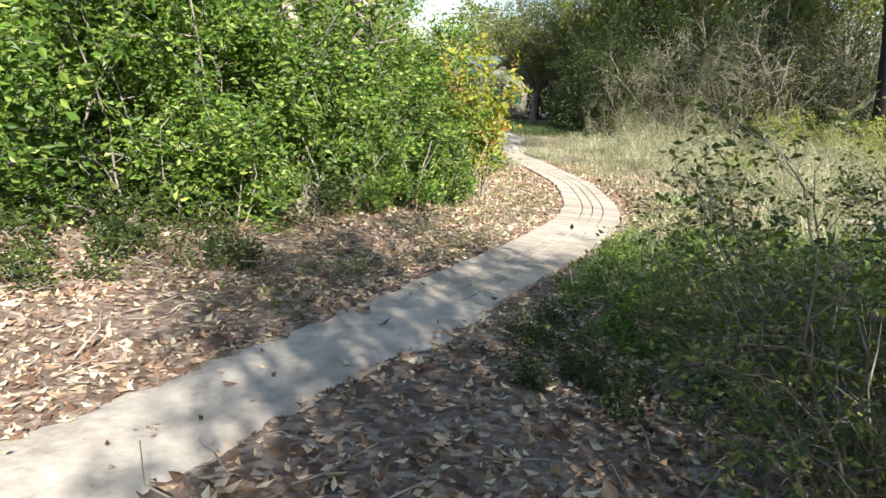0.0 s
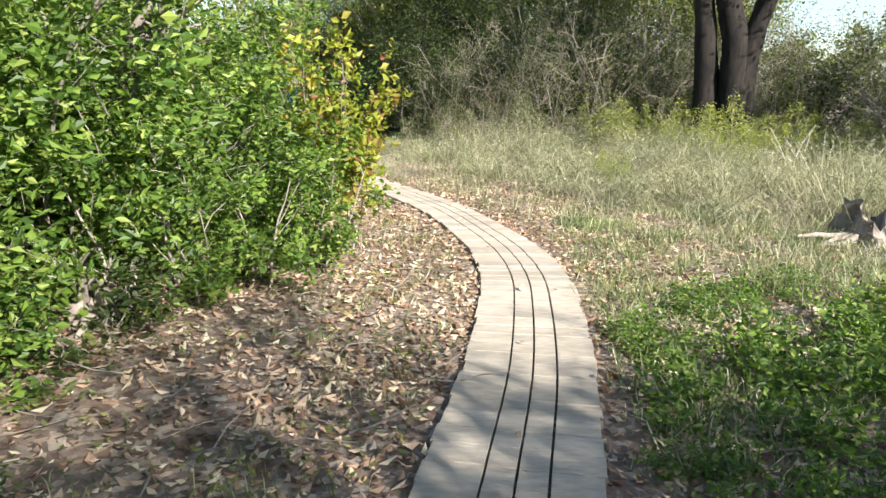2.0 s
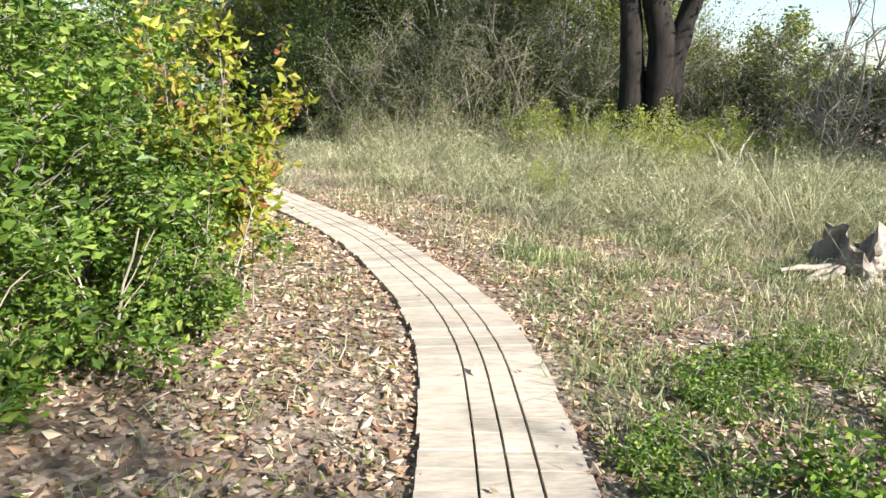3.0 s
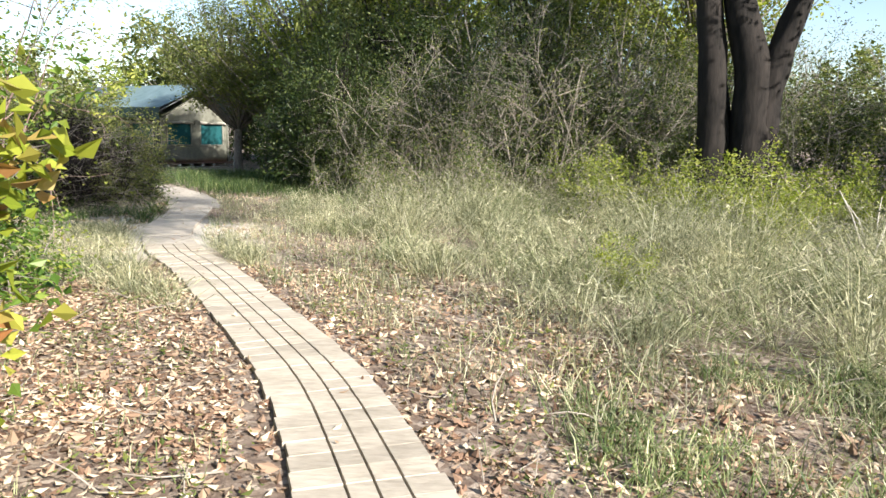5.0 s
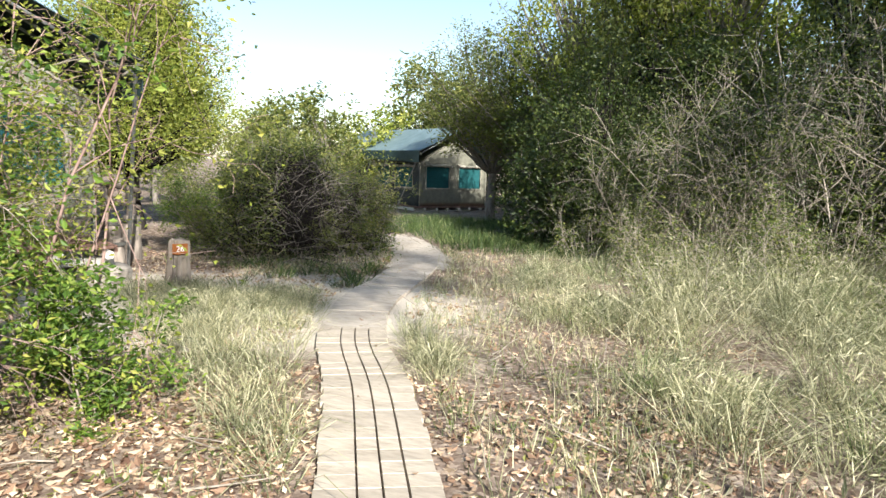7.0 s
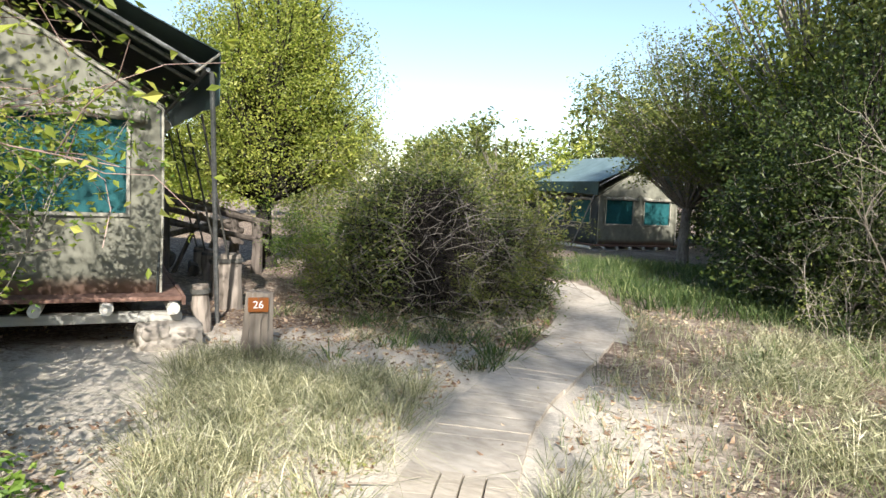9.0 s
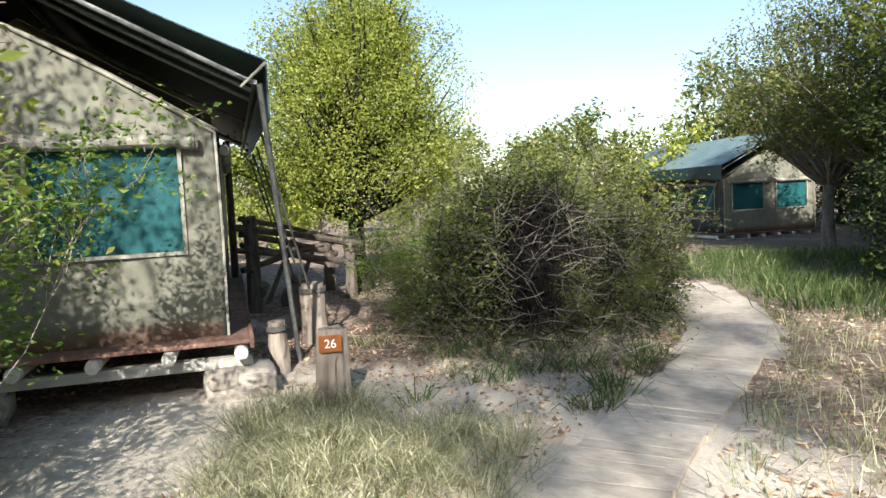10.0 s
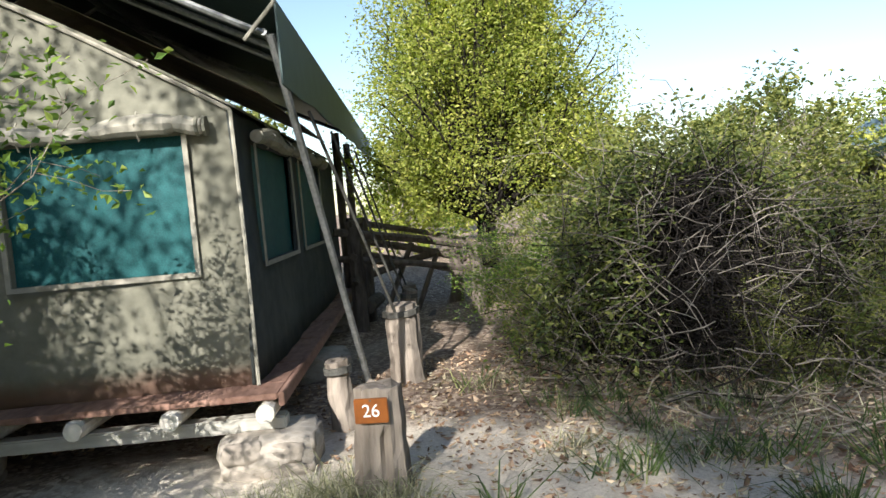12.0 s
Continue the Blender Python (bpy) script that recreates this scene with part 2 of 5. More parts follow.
def fork(rng, lines, per, spread, up=0.2, lo=0.3):
    """Start points and directions of side branches."""
    n, k, _ = lines.shape
    t = rng.uniform(lo, 1.0, (n, per)) * (k - 1.001)
    i = t.astype(int)
    fr = (t - i)[..., None]
    r = np.arange(n)[:, None]
    p = lines[r, i] * (1 - fr) + lines[r, i + 1] * fr
    d = unit(lines[r, i + 1] - lines[r, i])
    nd = unit(d + rng.normal(size=d.shape) * spread + np.array([0, 0, up]))
    return p.reshape(-1, 3), nd.reshape(-1, 3), (t / (k - 1)).reshape(-1)


def shrub_meshes(name, seed, height=2.4, spread=1.3, stems=9, b1=5, b2=5, per=8, leaf=0.045, lspread=0.09, thick=0.018,
                 leaf_mat=None, bark_mat=None, lean=0.45, droop=0.05, low=0.12, reach=0.38):
    """Stems, branches and twigs from the ground, with leaves on the twigs. Returns the two meshes."""
    rng = np.random.default_rng(seed)
    ang = rng.uniform(0, 2 * math.pi, stems)
    rad = np.sqrt(rng.uniform(0, 1, stems)) * spread * 0.45
    st = np.stack([np.cos(ang) * rad, np.sin(ang) * rad, np.full(stems, -0.08)], 1)
    di = unit(np.stack([np.cos(ang) * lean * rng.uniform(0.2, 1.2, stems), np.sin(ang) * lean * rng.uniform(0.2, 1.2, stems), np.ones(stems)], 1))
    ln = height * rng.uniform(0.65, 1.05, stems)
    l0 = grow(rng, st, di, ln, 7, 0.14)
    p, d, t = fork(rng, l0, b1, 0.75, 0.1, low)
    l1 = grow(rng, p, d, height * reach * rng.uniform(0.5, 1.15, len(p)), 5, 0.25, -droop)
    p2, d2, t2 = fork(rng, l1, b2, 0.8, 0.05, 0.2)
    l2 = grow(rng, p2, d2, height * 0.16 * rng.uniform(0.5, 1.3, len(p2)), 4, 0.3, -droop)
    r0 = thick * np.linspace(1.0, 0.3, 7)[None] * rng.uniform(0.6, 1.3, stems)[:, None]
    r1 = thick * 0.42 * np.linspace(1, 0.35, 5)[None] * np.ones((len(l1), 1))
    r2 = np.maximum(thick * 0.2 * np.linspace(1, 0.4, 4), 0.0018)[None] * np.ones((len(l2), 1))
    v, f = joined([tubes(l0, r0, 6), tubes(l1, r1, 4), tubes(l2, r2, 3)])
    wood = mesh_from(name + "_wood", v, f, bark_mat or M_BARK, True)
    if per <= 0:
        return wood, None
    anchors = np.concatenate([l2[:, 1], l2[:, 2], l2[:, 3], l1[:, 3], l1[:, 4]])
    lv, lf = leaves_at(rng, anchors, per, lspread, leaf)
    lv[:, 2] = np.maximum(lv[:, 2], 0.0)
    return wood, mesh_from(name + "_leaves", lv, lf, leaf_mat or M_LEAF)


def tree_meshes(name, seed, height=5.5, trunk=0.13, crown_z=3.6, crown_r=1.9, crown_h=2.0, clumps=60, per=130, leaf=0.06, cl=0.36,
                leaf_mat=None, bark_mat=None, fork_z=0.45, twigs=5, limb_sides=5, hang=0.05, egg=0.0):
    """A trunk with limbs to leafy clumps set unevenly through the crown."""
    rng = np.random.default_rng(seed)
    zt = np.linspace(0, 1, 8)
    top = np.array([rng.normal() * 0.15, rng.normal() * 0.15, height * 0.8])
    line = zt[:, None] * top + np.stack([np.sin(zt * 5 + seed) * 0.06 * height * 0.3, np.cos(zt * 4 + seed) * 0.05 * height * 0.3, np.zeros(8)], 1)
    line[0] = (0, 0, -0.1)
    tr = trunk * np.array([1.35, 1.0, 0.92, 0.82, 0.66, 0.48, 0.3, 0.14])
    pieces = [tubes(line[None], tr[None], 9)]
    u = rand_dirs(rng, clumps) * rng.uniform(0.45, 1.0, clumps)[:, None] ** 0.5
    if egg:
        # a dome, widest low down, with a ragged hem
        az, hz = rng.uniform(0, 2 * math.pi, clumps), rng.uniform(0, 1, clumps) ** 1.25
        w = np.sqrt(np.clip(1 - hz ** 2.3, 0.02, 1)) * (0.93 + 0.07 * np.clip(hz / 0.15, 0, 1)) * rng.uniform(0.3, 1.0, clumps) ** 0.5
        w = w * (1 + egg * 0.15 * np.sin(az * 3 + seed) + egg * 0.1 * np.sin(az * 5 + hz * 6))
        u = np.stack([np.cos(az) * w, np.sin(az) * w, hz * 2 - 1 + rng.normal(size=clumps) * 0.05 - 0.3 * w ** 2 * (1 - hz)], 1)
    cc = u * np.array([crown_r, crown_r, crown_h]) + np.array([0, 0, crown_z]) + line[-2] * np.array([1, 1, 0])
    cc[:, :2] *= rng.uniform(0.85, 1.2, (clumps, 1))
    # limbs from the trunk to groups of clumps
    k = np.clip((cc[:, 2] * 0.72 / height * 7).astype(int), int(fork_z * 7), 6)
    p0 = line[k]
    mid = (p0 + cc) * 0.5 + rng.normal(size=cc.shape) * 0.18 - np.array([0, 0, 0.12])
    s = np.linspace(0, 1, 6)[None, :, None]
    limb = (1 - s) ** 2 * p0[:, None] + 2 * s * (1 - s) * mid[:, None] + s ** 2 * cc[:, None]
    lr = np.maximum(trunk * 0.3 * np.linspace(1, 0.2, 6)[None] * rng.uniform(0.4, 1.2, clumps)[:, None], 0.004)
    pieces.append(tubes(limb, lr, limb_sides))
    pt, dt, _ = fork(rng, limb, twigs, 0.9, 0.0, 0.55)
    tw = grow(rng, pt, dt, cl * rng.uniform(0.7, 1.6, len(pt)), 4, 0.3, -hang)
    pieces.append(tubes(tw, np.maximum(0.006 * np.linspace(1, 0.3, 4), 0.002)[None] * np.ones((len(tw), 1)), 3))
    v, f = joined(pieces)
    wood = mesh_from(name + "_wood", v, f, bark_mat or M_BARK, True)
    anchors = np.concatenate([tw[:, 2], tw[:, 3], cc])
    lv, lf = leaves_at(rng, anchors, max(1, int(per * clumps / len(anchors))), cl * 0.42, leaf, 0.35)
    return wood, mesh_from(name + "_leaves", lv, lf, leaf_mat or M_LEAF_OLIVE)


def plant(kind, meshes, label, category, group="", wood_name="trunk", leaf_name="crown"):
    root = new(kind)
    tagged(root, label, category, group)
    wood = obj(wood_name, meshes[0], root)
    if wood_name == "branchwork":
        tagged(wood, kind="stuff")
    if meshes[1]:
        obj(leaf_name, meshes[1], root)
    return root


def put(root, x, y, s=1.0, turn=0.0, z=None, sz=None):
    root.matrix_basis = Matrix.LocRotScale((x, y, height_at(x, y) if z is None else z), Euler((0, 0, radians(turn))), (s, s, sz or s))
    return root


def put_copy(root, x, y, s=1.0, turn=0.0, z=None, sz=None, label=""):
    c = copy_thing(root, Matrix())
    put(c, x, y, s, turn, z, sz)
    if label:
        c["label"] = label
    return c


# ---- ground ----
TRACK = [(0.6, -3.0), (0.75, -1.0), (0.83, 0.6), (0.97, 1.9), (1.12, 3.0), (1.25, 4.2), (1.36, 5.3), (1.41, 6.5), (1.40, 7.4), (1.25, 8.4),
         (0.90, 9.6), (0.46, 10.8), (-0.10, 11.9), (-0.70, 13.0), (-1.32, 14.1), (-2.0, 15.15), (-2.5, 16.15), (-2.88, 17.15), (-3.12, 18.2),
         (-3.35, 19.3), (-3.7, 20.6), (-4.3, 22.0), (-5.2, 23.4), (-6.4, 24.8)]


def smooth_line(points, step):
    """Catmull-Rom through the points, cut into even steps."""
    p = np.array([points[0], *points, points[-1]], dtype=float)
    out = []
    for i in range(1, len(p) - 2):
        t = np.linspace(0, 1, 24, endpoint=False)[:, None]
        out.append(0.5 * (2 * p[i] + (p[i + 1] - p[i - 1]) * t + (2 * p[i - 1] - 5 * p[i] + 4 * p[i + 1] - p[i + 2]) * t ** 2
                          + (3 * p[i] - p[i - 1] - 3 * p[i + 1] + p[i + 2]) * t ** 3))
    c = np.concatenate(out)
    s = np.concatenate([[0], np.cumsum(np.linalg.norm(np.diff(c, axis=0), axis=1))])
    q = np.arange(0, s[-1], step)
    return np.stack([np.interp(q, s, c[:, 0]), np.interp(q, s, c[:, 1])], 1)


LINE = smooth_line(TRACK, 0.1)


def track_distance(x, y):
    x, y = np.atleast_1d(x), np.atleast_1d(y)
    best = np.full(x.shape, 1e9)
    for px, py in LINE[::2]:
        best = np.minimum(best, (x - px) ** 2 + (y - py) ** 2)
    return np.sqrt(best)


def rise(x, y):
    """Height of the ground."""
    x, y = np.asarray(x, dtype=float), np.asarray(y, dtype=float)
    away = np.clip((track_distance(x.ravel(), y.ravel()).reshape(x.shape) - 0.42) / 1.2, 0, 1)
    rough = 0.035 * np.sin(x * 2.1 + 0.7 * np.sin(y * 1.3)) * np.cos(y * 1.7 + 0.5) + 0.02 * np.sin(x * 5.3 + 1.0) * np.sin(y * 4.7)
    tent = 0.12 * np.exp(-(((x + 7.0) / 3.2) ** 2 + ((y - 17.0) / 3.0) ** 2))
    far = -0.35 * np.clip((y - 28) / 10, 0, 1)
    bank = 0.12 * np.clip((-0.9 - x) / 1.5, 0, 1) * np.clip((10 - y) / 3, 0, 1)
    near = np.clip((3.7 - y) / 0.8, 0, 1) * (0.012 + 0.008 * np.sin(x * 19 + 2 * np.sin(y * 13)))
    near = near + np.clip((y - 19.6) / 0.8, 0, 1) * np.clip((30 - y) / 4, 0, 1) * (0.012 + 0.008 * np.sin(x * 17 + 2 * np.sin(y * 11)))
    return -0.035 + near + away * rough * np.clip(1 - (np.hypot(x, y - 12) - 40) / 20, 0, 1) - tent + far + bank


def height_at(x, y):
    return float(rise(np.array([x]), np.array([y]))[0])


def build_ground():
    far = np.array([60, 90, 150, 300, 700, 1600.0])
    gx = np.concatenate([-far[::-1] - 5, np.arange(-40, -16, 1.5), np.arange(-16, 14, 0.2), np.arange(14, 44, 1.5), far + 5])
    gy = np.concatenate([-far[::-1], np.arange(-25, -5, 1.5), np.arange(-5, 27, 0.2), np.arange(27, 60, 1.5), far + 20])
    X, Y = np.meshgrid(gx, gy)
    v = np.stack([X, Y, rise(X, Y)], -1).reshape(-1, 3)
    nx, ny = len(gx), len(gy)
    i = (np.arange(ny - 1)[:, None] * nx + np.arange(nx - 1)[None]).ravel()
    f = np.stack([i, i + 1, i + nx + 1, i + nx], 1)
    return tagged(obj("ground", mesh_from("ground", v, f, M_GROUND, True)), "sandy brown bush soil with bare pale patches", "ground", kind="structure")


build_ground()

# ---- tents ----
M_CANVAS = plain_material("canvas_khaki", (0.13, 0.13, 0.10), (0.215, 0.21, 0.165), 6, 0.9, (1, 1, 1), 0.25)
M_CANVAS_TRIM = plain_material("canvas_trim", (0.24, 0.23, 0.185), (0.37, 0.35, 0.295), 12, 0.9, (1, 1, 1), 0.2)
M_SCREEN = plain_material("window_screen_teal", (0.006, 0.055, 0.06), (0.014, 0.10, 0.105), 90, 0.65, (1, 1, 1), 0.15)
M_SLATE_UNLIT = plain_material("canvas_slate_unlit", (0.035, 0.042, 0.042), (0.07, 0.078, 0.075), 6, 0.85, (1, 1, 1), 0.25)
M_FLY = plain_material("fly_green", (0.018, 0.040, 0.040), (0.035, 0.066, 0.066), 5, 0.5, (1, 1, 1), 0.15)
M_FLY_SUNLIT = plain_material("fly_sunlit", (0.10, 0.155, 0.165), (0.17, 0.235, 0.25), 3, 0.6, (1, 1, 1), 0.15)
M_LINING = plain_material("fly_lining", (0.34, 0.30, 0.22), (0.52, 0.47, 0.36), 6, 0.9, (1, 1, 1), 0.2)
M_STEEL = plain_material("pole_steel", (0.16, 0.17, 0.17), (0.34, 0.35, 0.35), 30, 0.45, (1, 1, 1), 0.1, 0.5, 0.7)
M_FLOOR = plain_material("deck_boards_red", (0.13, 0.07, 0.05), (0.28, 0.17, 0.13), 18, 0.8, (1, 0.3, 1), 0.3)
M_BEAM = plain_material("beam_grey", (0.33, 0.32, 0.28), (0.52, 0.5, 0.45), 14, 0.9, (0.3, 1, 1), 0.3)
M_LOGEND = plain_material("log_end_pale", (0.55, 0.51, 0.44), (0.78, 0.74, 0.66), 20, 0.9, (1, 1, 1), 0.3)
M_STONE = plain_material("pier_stone", (0.20, 0.175, 0.145), (0.40, 0.355, 0.30), 7, 0.95, (1, 1, 1), 0.7)
M_MORTAR = plain_material("pier_mortar", (0.28, 0.25, 0.21), (0.43, 0.39, 0.335), 16, 0.95, (1, 1, 1), 0.5)
M_LOG = plain_material("log_weathered", (0.035, 0.028, 0.023), (0.15, 0.125, 0.105), 12, 0.9, (1, 1, 0.25), 0.7)
M_POST = plain_material("post_weathered", (0.11, 0.09, 0.072), (0.31, 0.265, 0.22), 14, 0.9, (1, 1, 0.12), 0.8)
M_ORANGE = plain_material("sign_orange", (0.19, 0.058, 0.011), (0.29, 0.095, 0.018), 9, 0.55, (1, 1, 1), 0.1)
M_WHITE = plain_material("sign_white", (0.75, 0.75, 0.72), (0.85, 0.85, 0.82), 20, 0.6, (1, 1, 1), 0.1)
M_ROPE = plain_material("guy_rope", (0.05, 0.05, 0.045), (0.12, 0.115, 0.1), 60, 0.8)


def prism(bm, poly, axis, a, b):
    """A slab: poly is a list of 2D corners in the plane across axis, from a to b along it."""
    def at(p, c):
        return {"x": (c, p[0], p[1]), "y": (p[0], c, p[1]), "z": (p[0], p[1], c)}[axis]
    lo, hi = [bm.verts.new(at(p, a)) for p in poly], [bm.verts.new(at(p, b)) for p in poly]
    n = len(poly)
    bm.faces.new(lo[::-1])
    bm.faces.new(hi)
    for i in range(n):
        bm.faces.new((lo[i], lo[(i + 1) % n], hi[(i + 1) % n], hi[i]))
    return bm


def box(bm, x0, x1, y0, y1, z0, z1):
    return prism(bm, [(x0, y0), (x1, y0), (x1, y1), (x0, y1)], "z", z0, z1)


def slab(x0, x1, y0, y1, z0, z1, bevel=0.0):
    bm = box(bmesh.new(), x0, x1, y0, y1, z0, z1)
    if bevel:
        bmesh.ops.bevel(bm, geom=bm.edges[:], offset=bevel, segments=2, affect="EDGES")
    bmesh.ops.recalc_face_normals(bm, faces=bm.faces[:])
    return bm


def rod_mesh(name, pts, radii, mat, sides=8, wobble=0.0, seed=0):
    """A round bar along points with capped ends."""
    rng = np.random.default_rng(seed)
    pts = np.asarray(pts, dtype=float)
    k = len(pts)
    r = np.broadcast_to(np.asarray(radii, dtype=float), k)
    v, f = tubes(pts[None], r[None], sides)
    if wobble:
        v = v + rng.normal(size=v.shape) * wobble
    caps = [np.arange(sides)[None][:, ::-1], (np.arange(sides) + (k - 1) * sides)[None]]
    return mesh_from(name, v, [f, *caps], mat, False)


def bar(name, pts, radii, mat, parent, label="", sides=8, wobble=0.0, seed=0):
    return obj(name, rod_mesh(name, pts, radii, mat, sides, wobble, seed), parent, label)


def boulder(name, size, mat, seed, sub=2, jag=0.12):
    """A squarish rough stone that stands on z = 0."""
    bm = bmesh.new()
    bmesh.ops.create_cube(bm, size=1.0)
    bmesh.ops.subdivide_edges(bm, edges=bm.edges[:], cuts=3, use_grid_fill=True)
    for v in bm.verts:
        c = v.co.copy()
        r = c.normalized() * 0.62
        c = c.lerp(r, 0.38)
        c += noise.noise_vector(c * 2.3 + Vector((seed * 3.1, seed, 0))) * jag
        v.co = Vector((c.x * size[0], c.y * size[1], (c.z + 0.5) * size[2]))
    return bm


def wrinkled_wall(poly_holes, top, x0, x1, name, mat, parent, axis, at, seed, thick=0.025):
    """Canvas cut into cells round the openings, slightly billowed. top(x) gives the upper edge."""
    xs = sorted({x0, x1, *[h[i] for h in poly_holes for i in (0, 1)], *np.linspace(x0, x1, 19)})
    zs0 = sorted({FLOOR_Z, *[h[i] for h in poly_holes for i in (2, 3)], *np.linspace(FLOOR_Z, 2.27, 9)})
    verts, faces, index = [], [], {}

    def vert(x, z, inner):
        key = (round(x, 4), round(z, 4), inner)
        if key not in index:
            w = 0.014 * math.sin(z * 3.0 + x * 2.2 + seed) + 0.010 * math.sin(x * 9 + z * 2 + seed)
            d = at + (thick if inner else 0.0) * (1 if axis == "y" else -1) + w
            verts.append((x, d, z) if axis == "y" else (d, x, z))
            index[key] = len(verts) - 1
        return index[key]

    for a, b in zip(xs, xs[1:]):
        za, zb = [*zs0, top(a)], [*zs0, top(b)]
        for j in range(len(zs0)):
            c = ((a + b) / 2, (za[j] + za[j + 1]) / 2)
            if any(h[0] < c[0] < h[1] and h[2] < c[1] < h[3] for h in poly_holes):
                continue
            for inner in (False, True):
                q = [vert(a, za[j], inner), vert(b, zb[j], inner), vert(b, zb[j + 1], inner), vert(a, za[j + 1], inner)]
                if len(set(q)) > 2:
                    faces.append(q if not inner else q[::-1])
    bm = bmesh.new()
    bv = [bm.verts.new(v) for v in verts]
    for q in faces:
        q = list(dict.fromkeys(q))
        try:
            bm.faces.new([bv[i] for i in q])
        except ValueError:
            pass
    # close the rims round the edge and the openings
    rim = [e for e in bm.edges if e.is_boundary]
    lookup = {v: k for k, v in index.items()}
    num = {v: i for i, v in enumerate(bv)}
    for e in rim:
        i, j = num[e.verts[0]], num[e.verts[1]]
        ki, kj = lookup[i], lookup[j]
        if ki[2] or kj[2]:
            continue
        oi, oj = index.get((ki[0], ki[1], True)), index.get((kj[0], kj[1], True))
        if oi is not None and oj is not None:
            try:
                bm.faces.new((bv[i], bv[j], bv[oj], bv[oi]))
            except ValueError:
                pass
    bmesh.ops.recalc_face_normals(bm, faces=bm.faces[:])
    return part(name, bm, mat, parent, smooth=True)


FLOOR_Z = 0.40


def stain_hem(m):
    """Red dust splashed up the foot of the canvas."""
    nt = m.node_tree
    b = nt.nodes["Principled BSDF"]
    clean = b.inputs["Base Color"].links[0].from_socket
    vec = coords(nt)
    sep = nt.nodes.new("ShaderNodeSeparateXYZ")
    nt.links.new(vec, sep.inputs[0])
    z = math_node(nt, "ADD", sep.outputs[2], math_node(nt, "MULTIPLY", noise_tex(nt, vec, 5, 4), -0.16))
    fade = ramp(nt, [(0.0, (0.8, 0.8, 0.8)), (0.38, (0.75, 0.75, 0.75)), (0.50, (0, 0, 0))])
    nt.links.new(z, fade.inputs[0])
    nt.links.new(mix_col(nt, fade.outputs[0], clean, (0.20, 0.115, 0.085)), b.inputs["Base Color"])


stain_hem(M_CANVAS)
TENT_W, TENT_L, WALL_H, APEX = 3.7, 6.0, 2.30, 3.32


def window_set(parent, x0, x1, z0, z1, axis, at, out, seed):
    """Screen, piping and a rolled flap for one opening. out: the way the outer side faces."""
    def place(a, b, c):
        return (a, b, c) if axis == "y" else (b, a, c)
    inn = at - out * 0.035
    bm = bmesh.new()
    n, m = 8, 6
    grid = [[bm.verts.new(place(x0 - 0.01 + (x1 - x0 + 0.02) * i / n, inn + 0.012 * math.sin(i * 1.7 + seed) * math.sin(j * 1.1), z0 - 0.01 + (z1 - z0 + 0.02) * j / m))
             for j in range(m + 1)] for i in range(n + 1)]
    for i in range(n):
        for j in range(m):
            bm.faces.new((grid[i][j], grid[i + 1][j], grid[i + 1][j + 1], grid[i][j + 1]))
    win = part("window", bm, M_SCREEN, parent, "teal gauze window screen", True)
    w = 0.035
    for nm, a, b, c, d in (("frame_side", x0 - w, x0, z0 - w, z1), ("frame_side", x1, x1 + w, z0 - w, z1), ("frame_bottom", x0, x1, z0 - w, z0)):
        lo, hi = sorted((at + out * 0.022, at + out * 0.036))
        s = slab(a, b, lo, hi, c, d) if axis == "y" else slab(lo, hi, a, b, c, d)
        part(nm, s, M_CANVAS_TRIM, win)
    # rolled canvas flap along the top
    k = 26
    xs = np.linspace(x0 - 0.12, x1 + 0.16, k)
    rng = np.random.default_rng(seed)
    sag = 0.018 * np.sin(np.linspace(0, 3 * math.pi, k) + seed) + rng.normal(size=k) * 0.004
    rr = 0.062 + 0.012 * np.sin(np.linspace(0, 9, k) + seed) - 0.016 * ((np.arange(k) % 9) == 4)
    pts = np.array([place(x, at + out * 0.07, z1 + 0.06 + s) for x, s in zip(xs, sag)])
    bar("rolled_flap", pts, rr, M_CANVAS_TRIM, win, "rolled khaki window flap", 10)
    for q in (0.2, 0.72):
        i = int(q * k)
        bar("tie", [pts[i] + [0, 0, 0.09], pts[i] + np.array(place(0, out * 0.075, 0.0)), pts[i] - [0, 0, 0.1]], 0.008, M_CANVAS_TRIM, win, "", 5)
    # loose end of the roll: dark rings
    for dxx in (0.02, 0.07):
        e = np.array(place(x1 + 0.10 + dxx, at + out * 0.07, z1 + 0.06 + sag[-1]))
        bar("fold", [e, e + np.array(place(0.02, 0, 0))], [0.07, 0.066], M_CANVAS, win, "", 10)
    return win


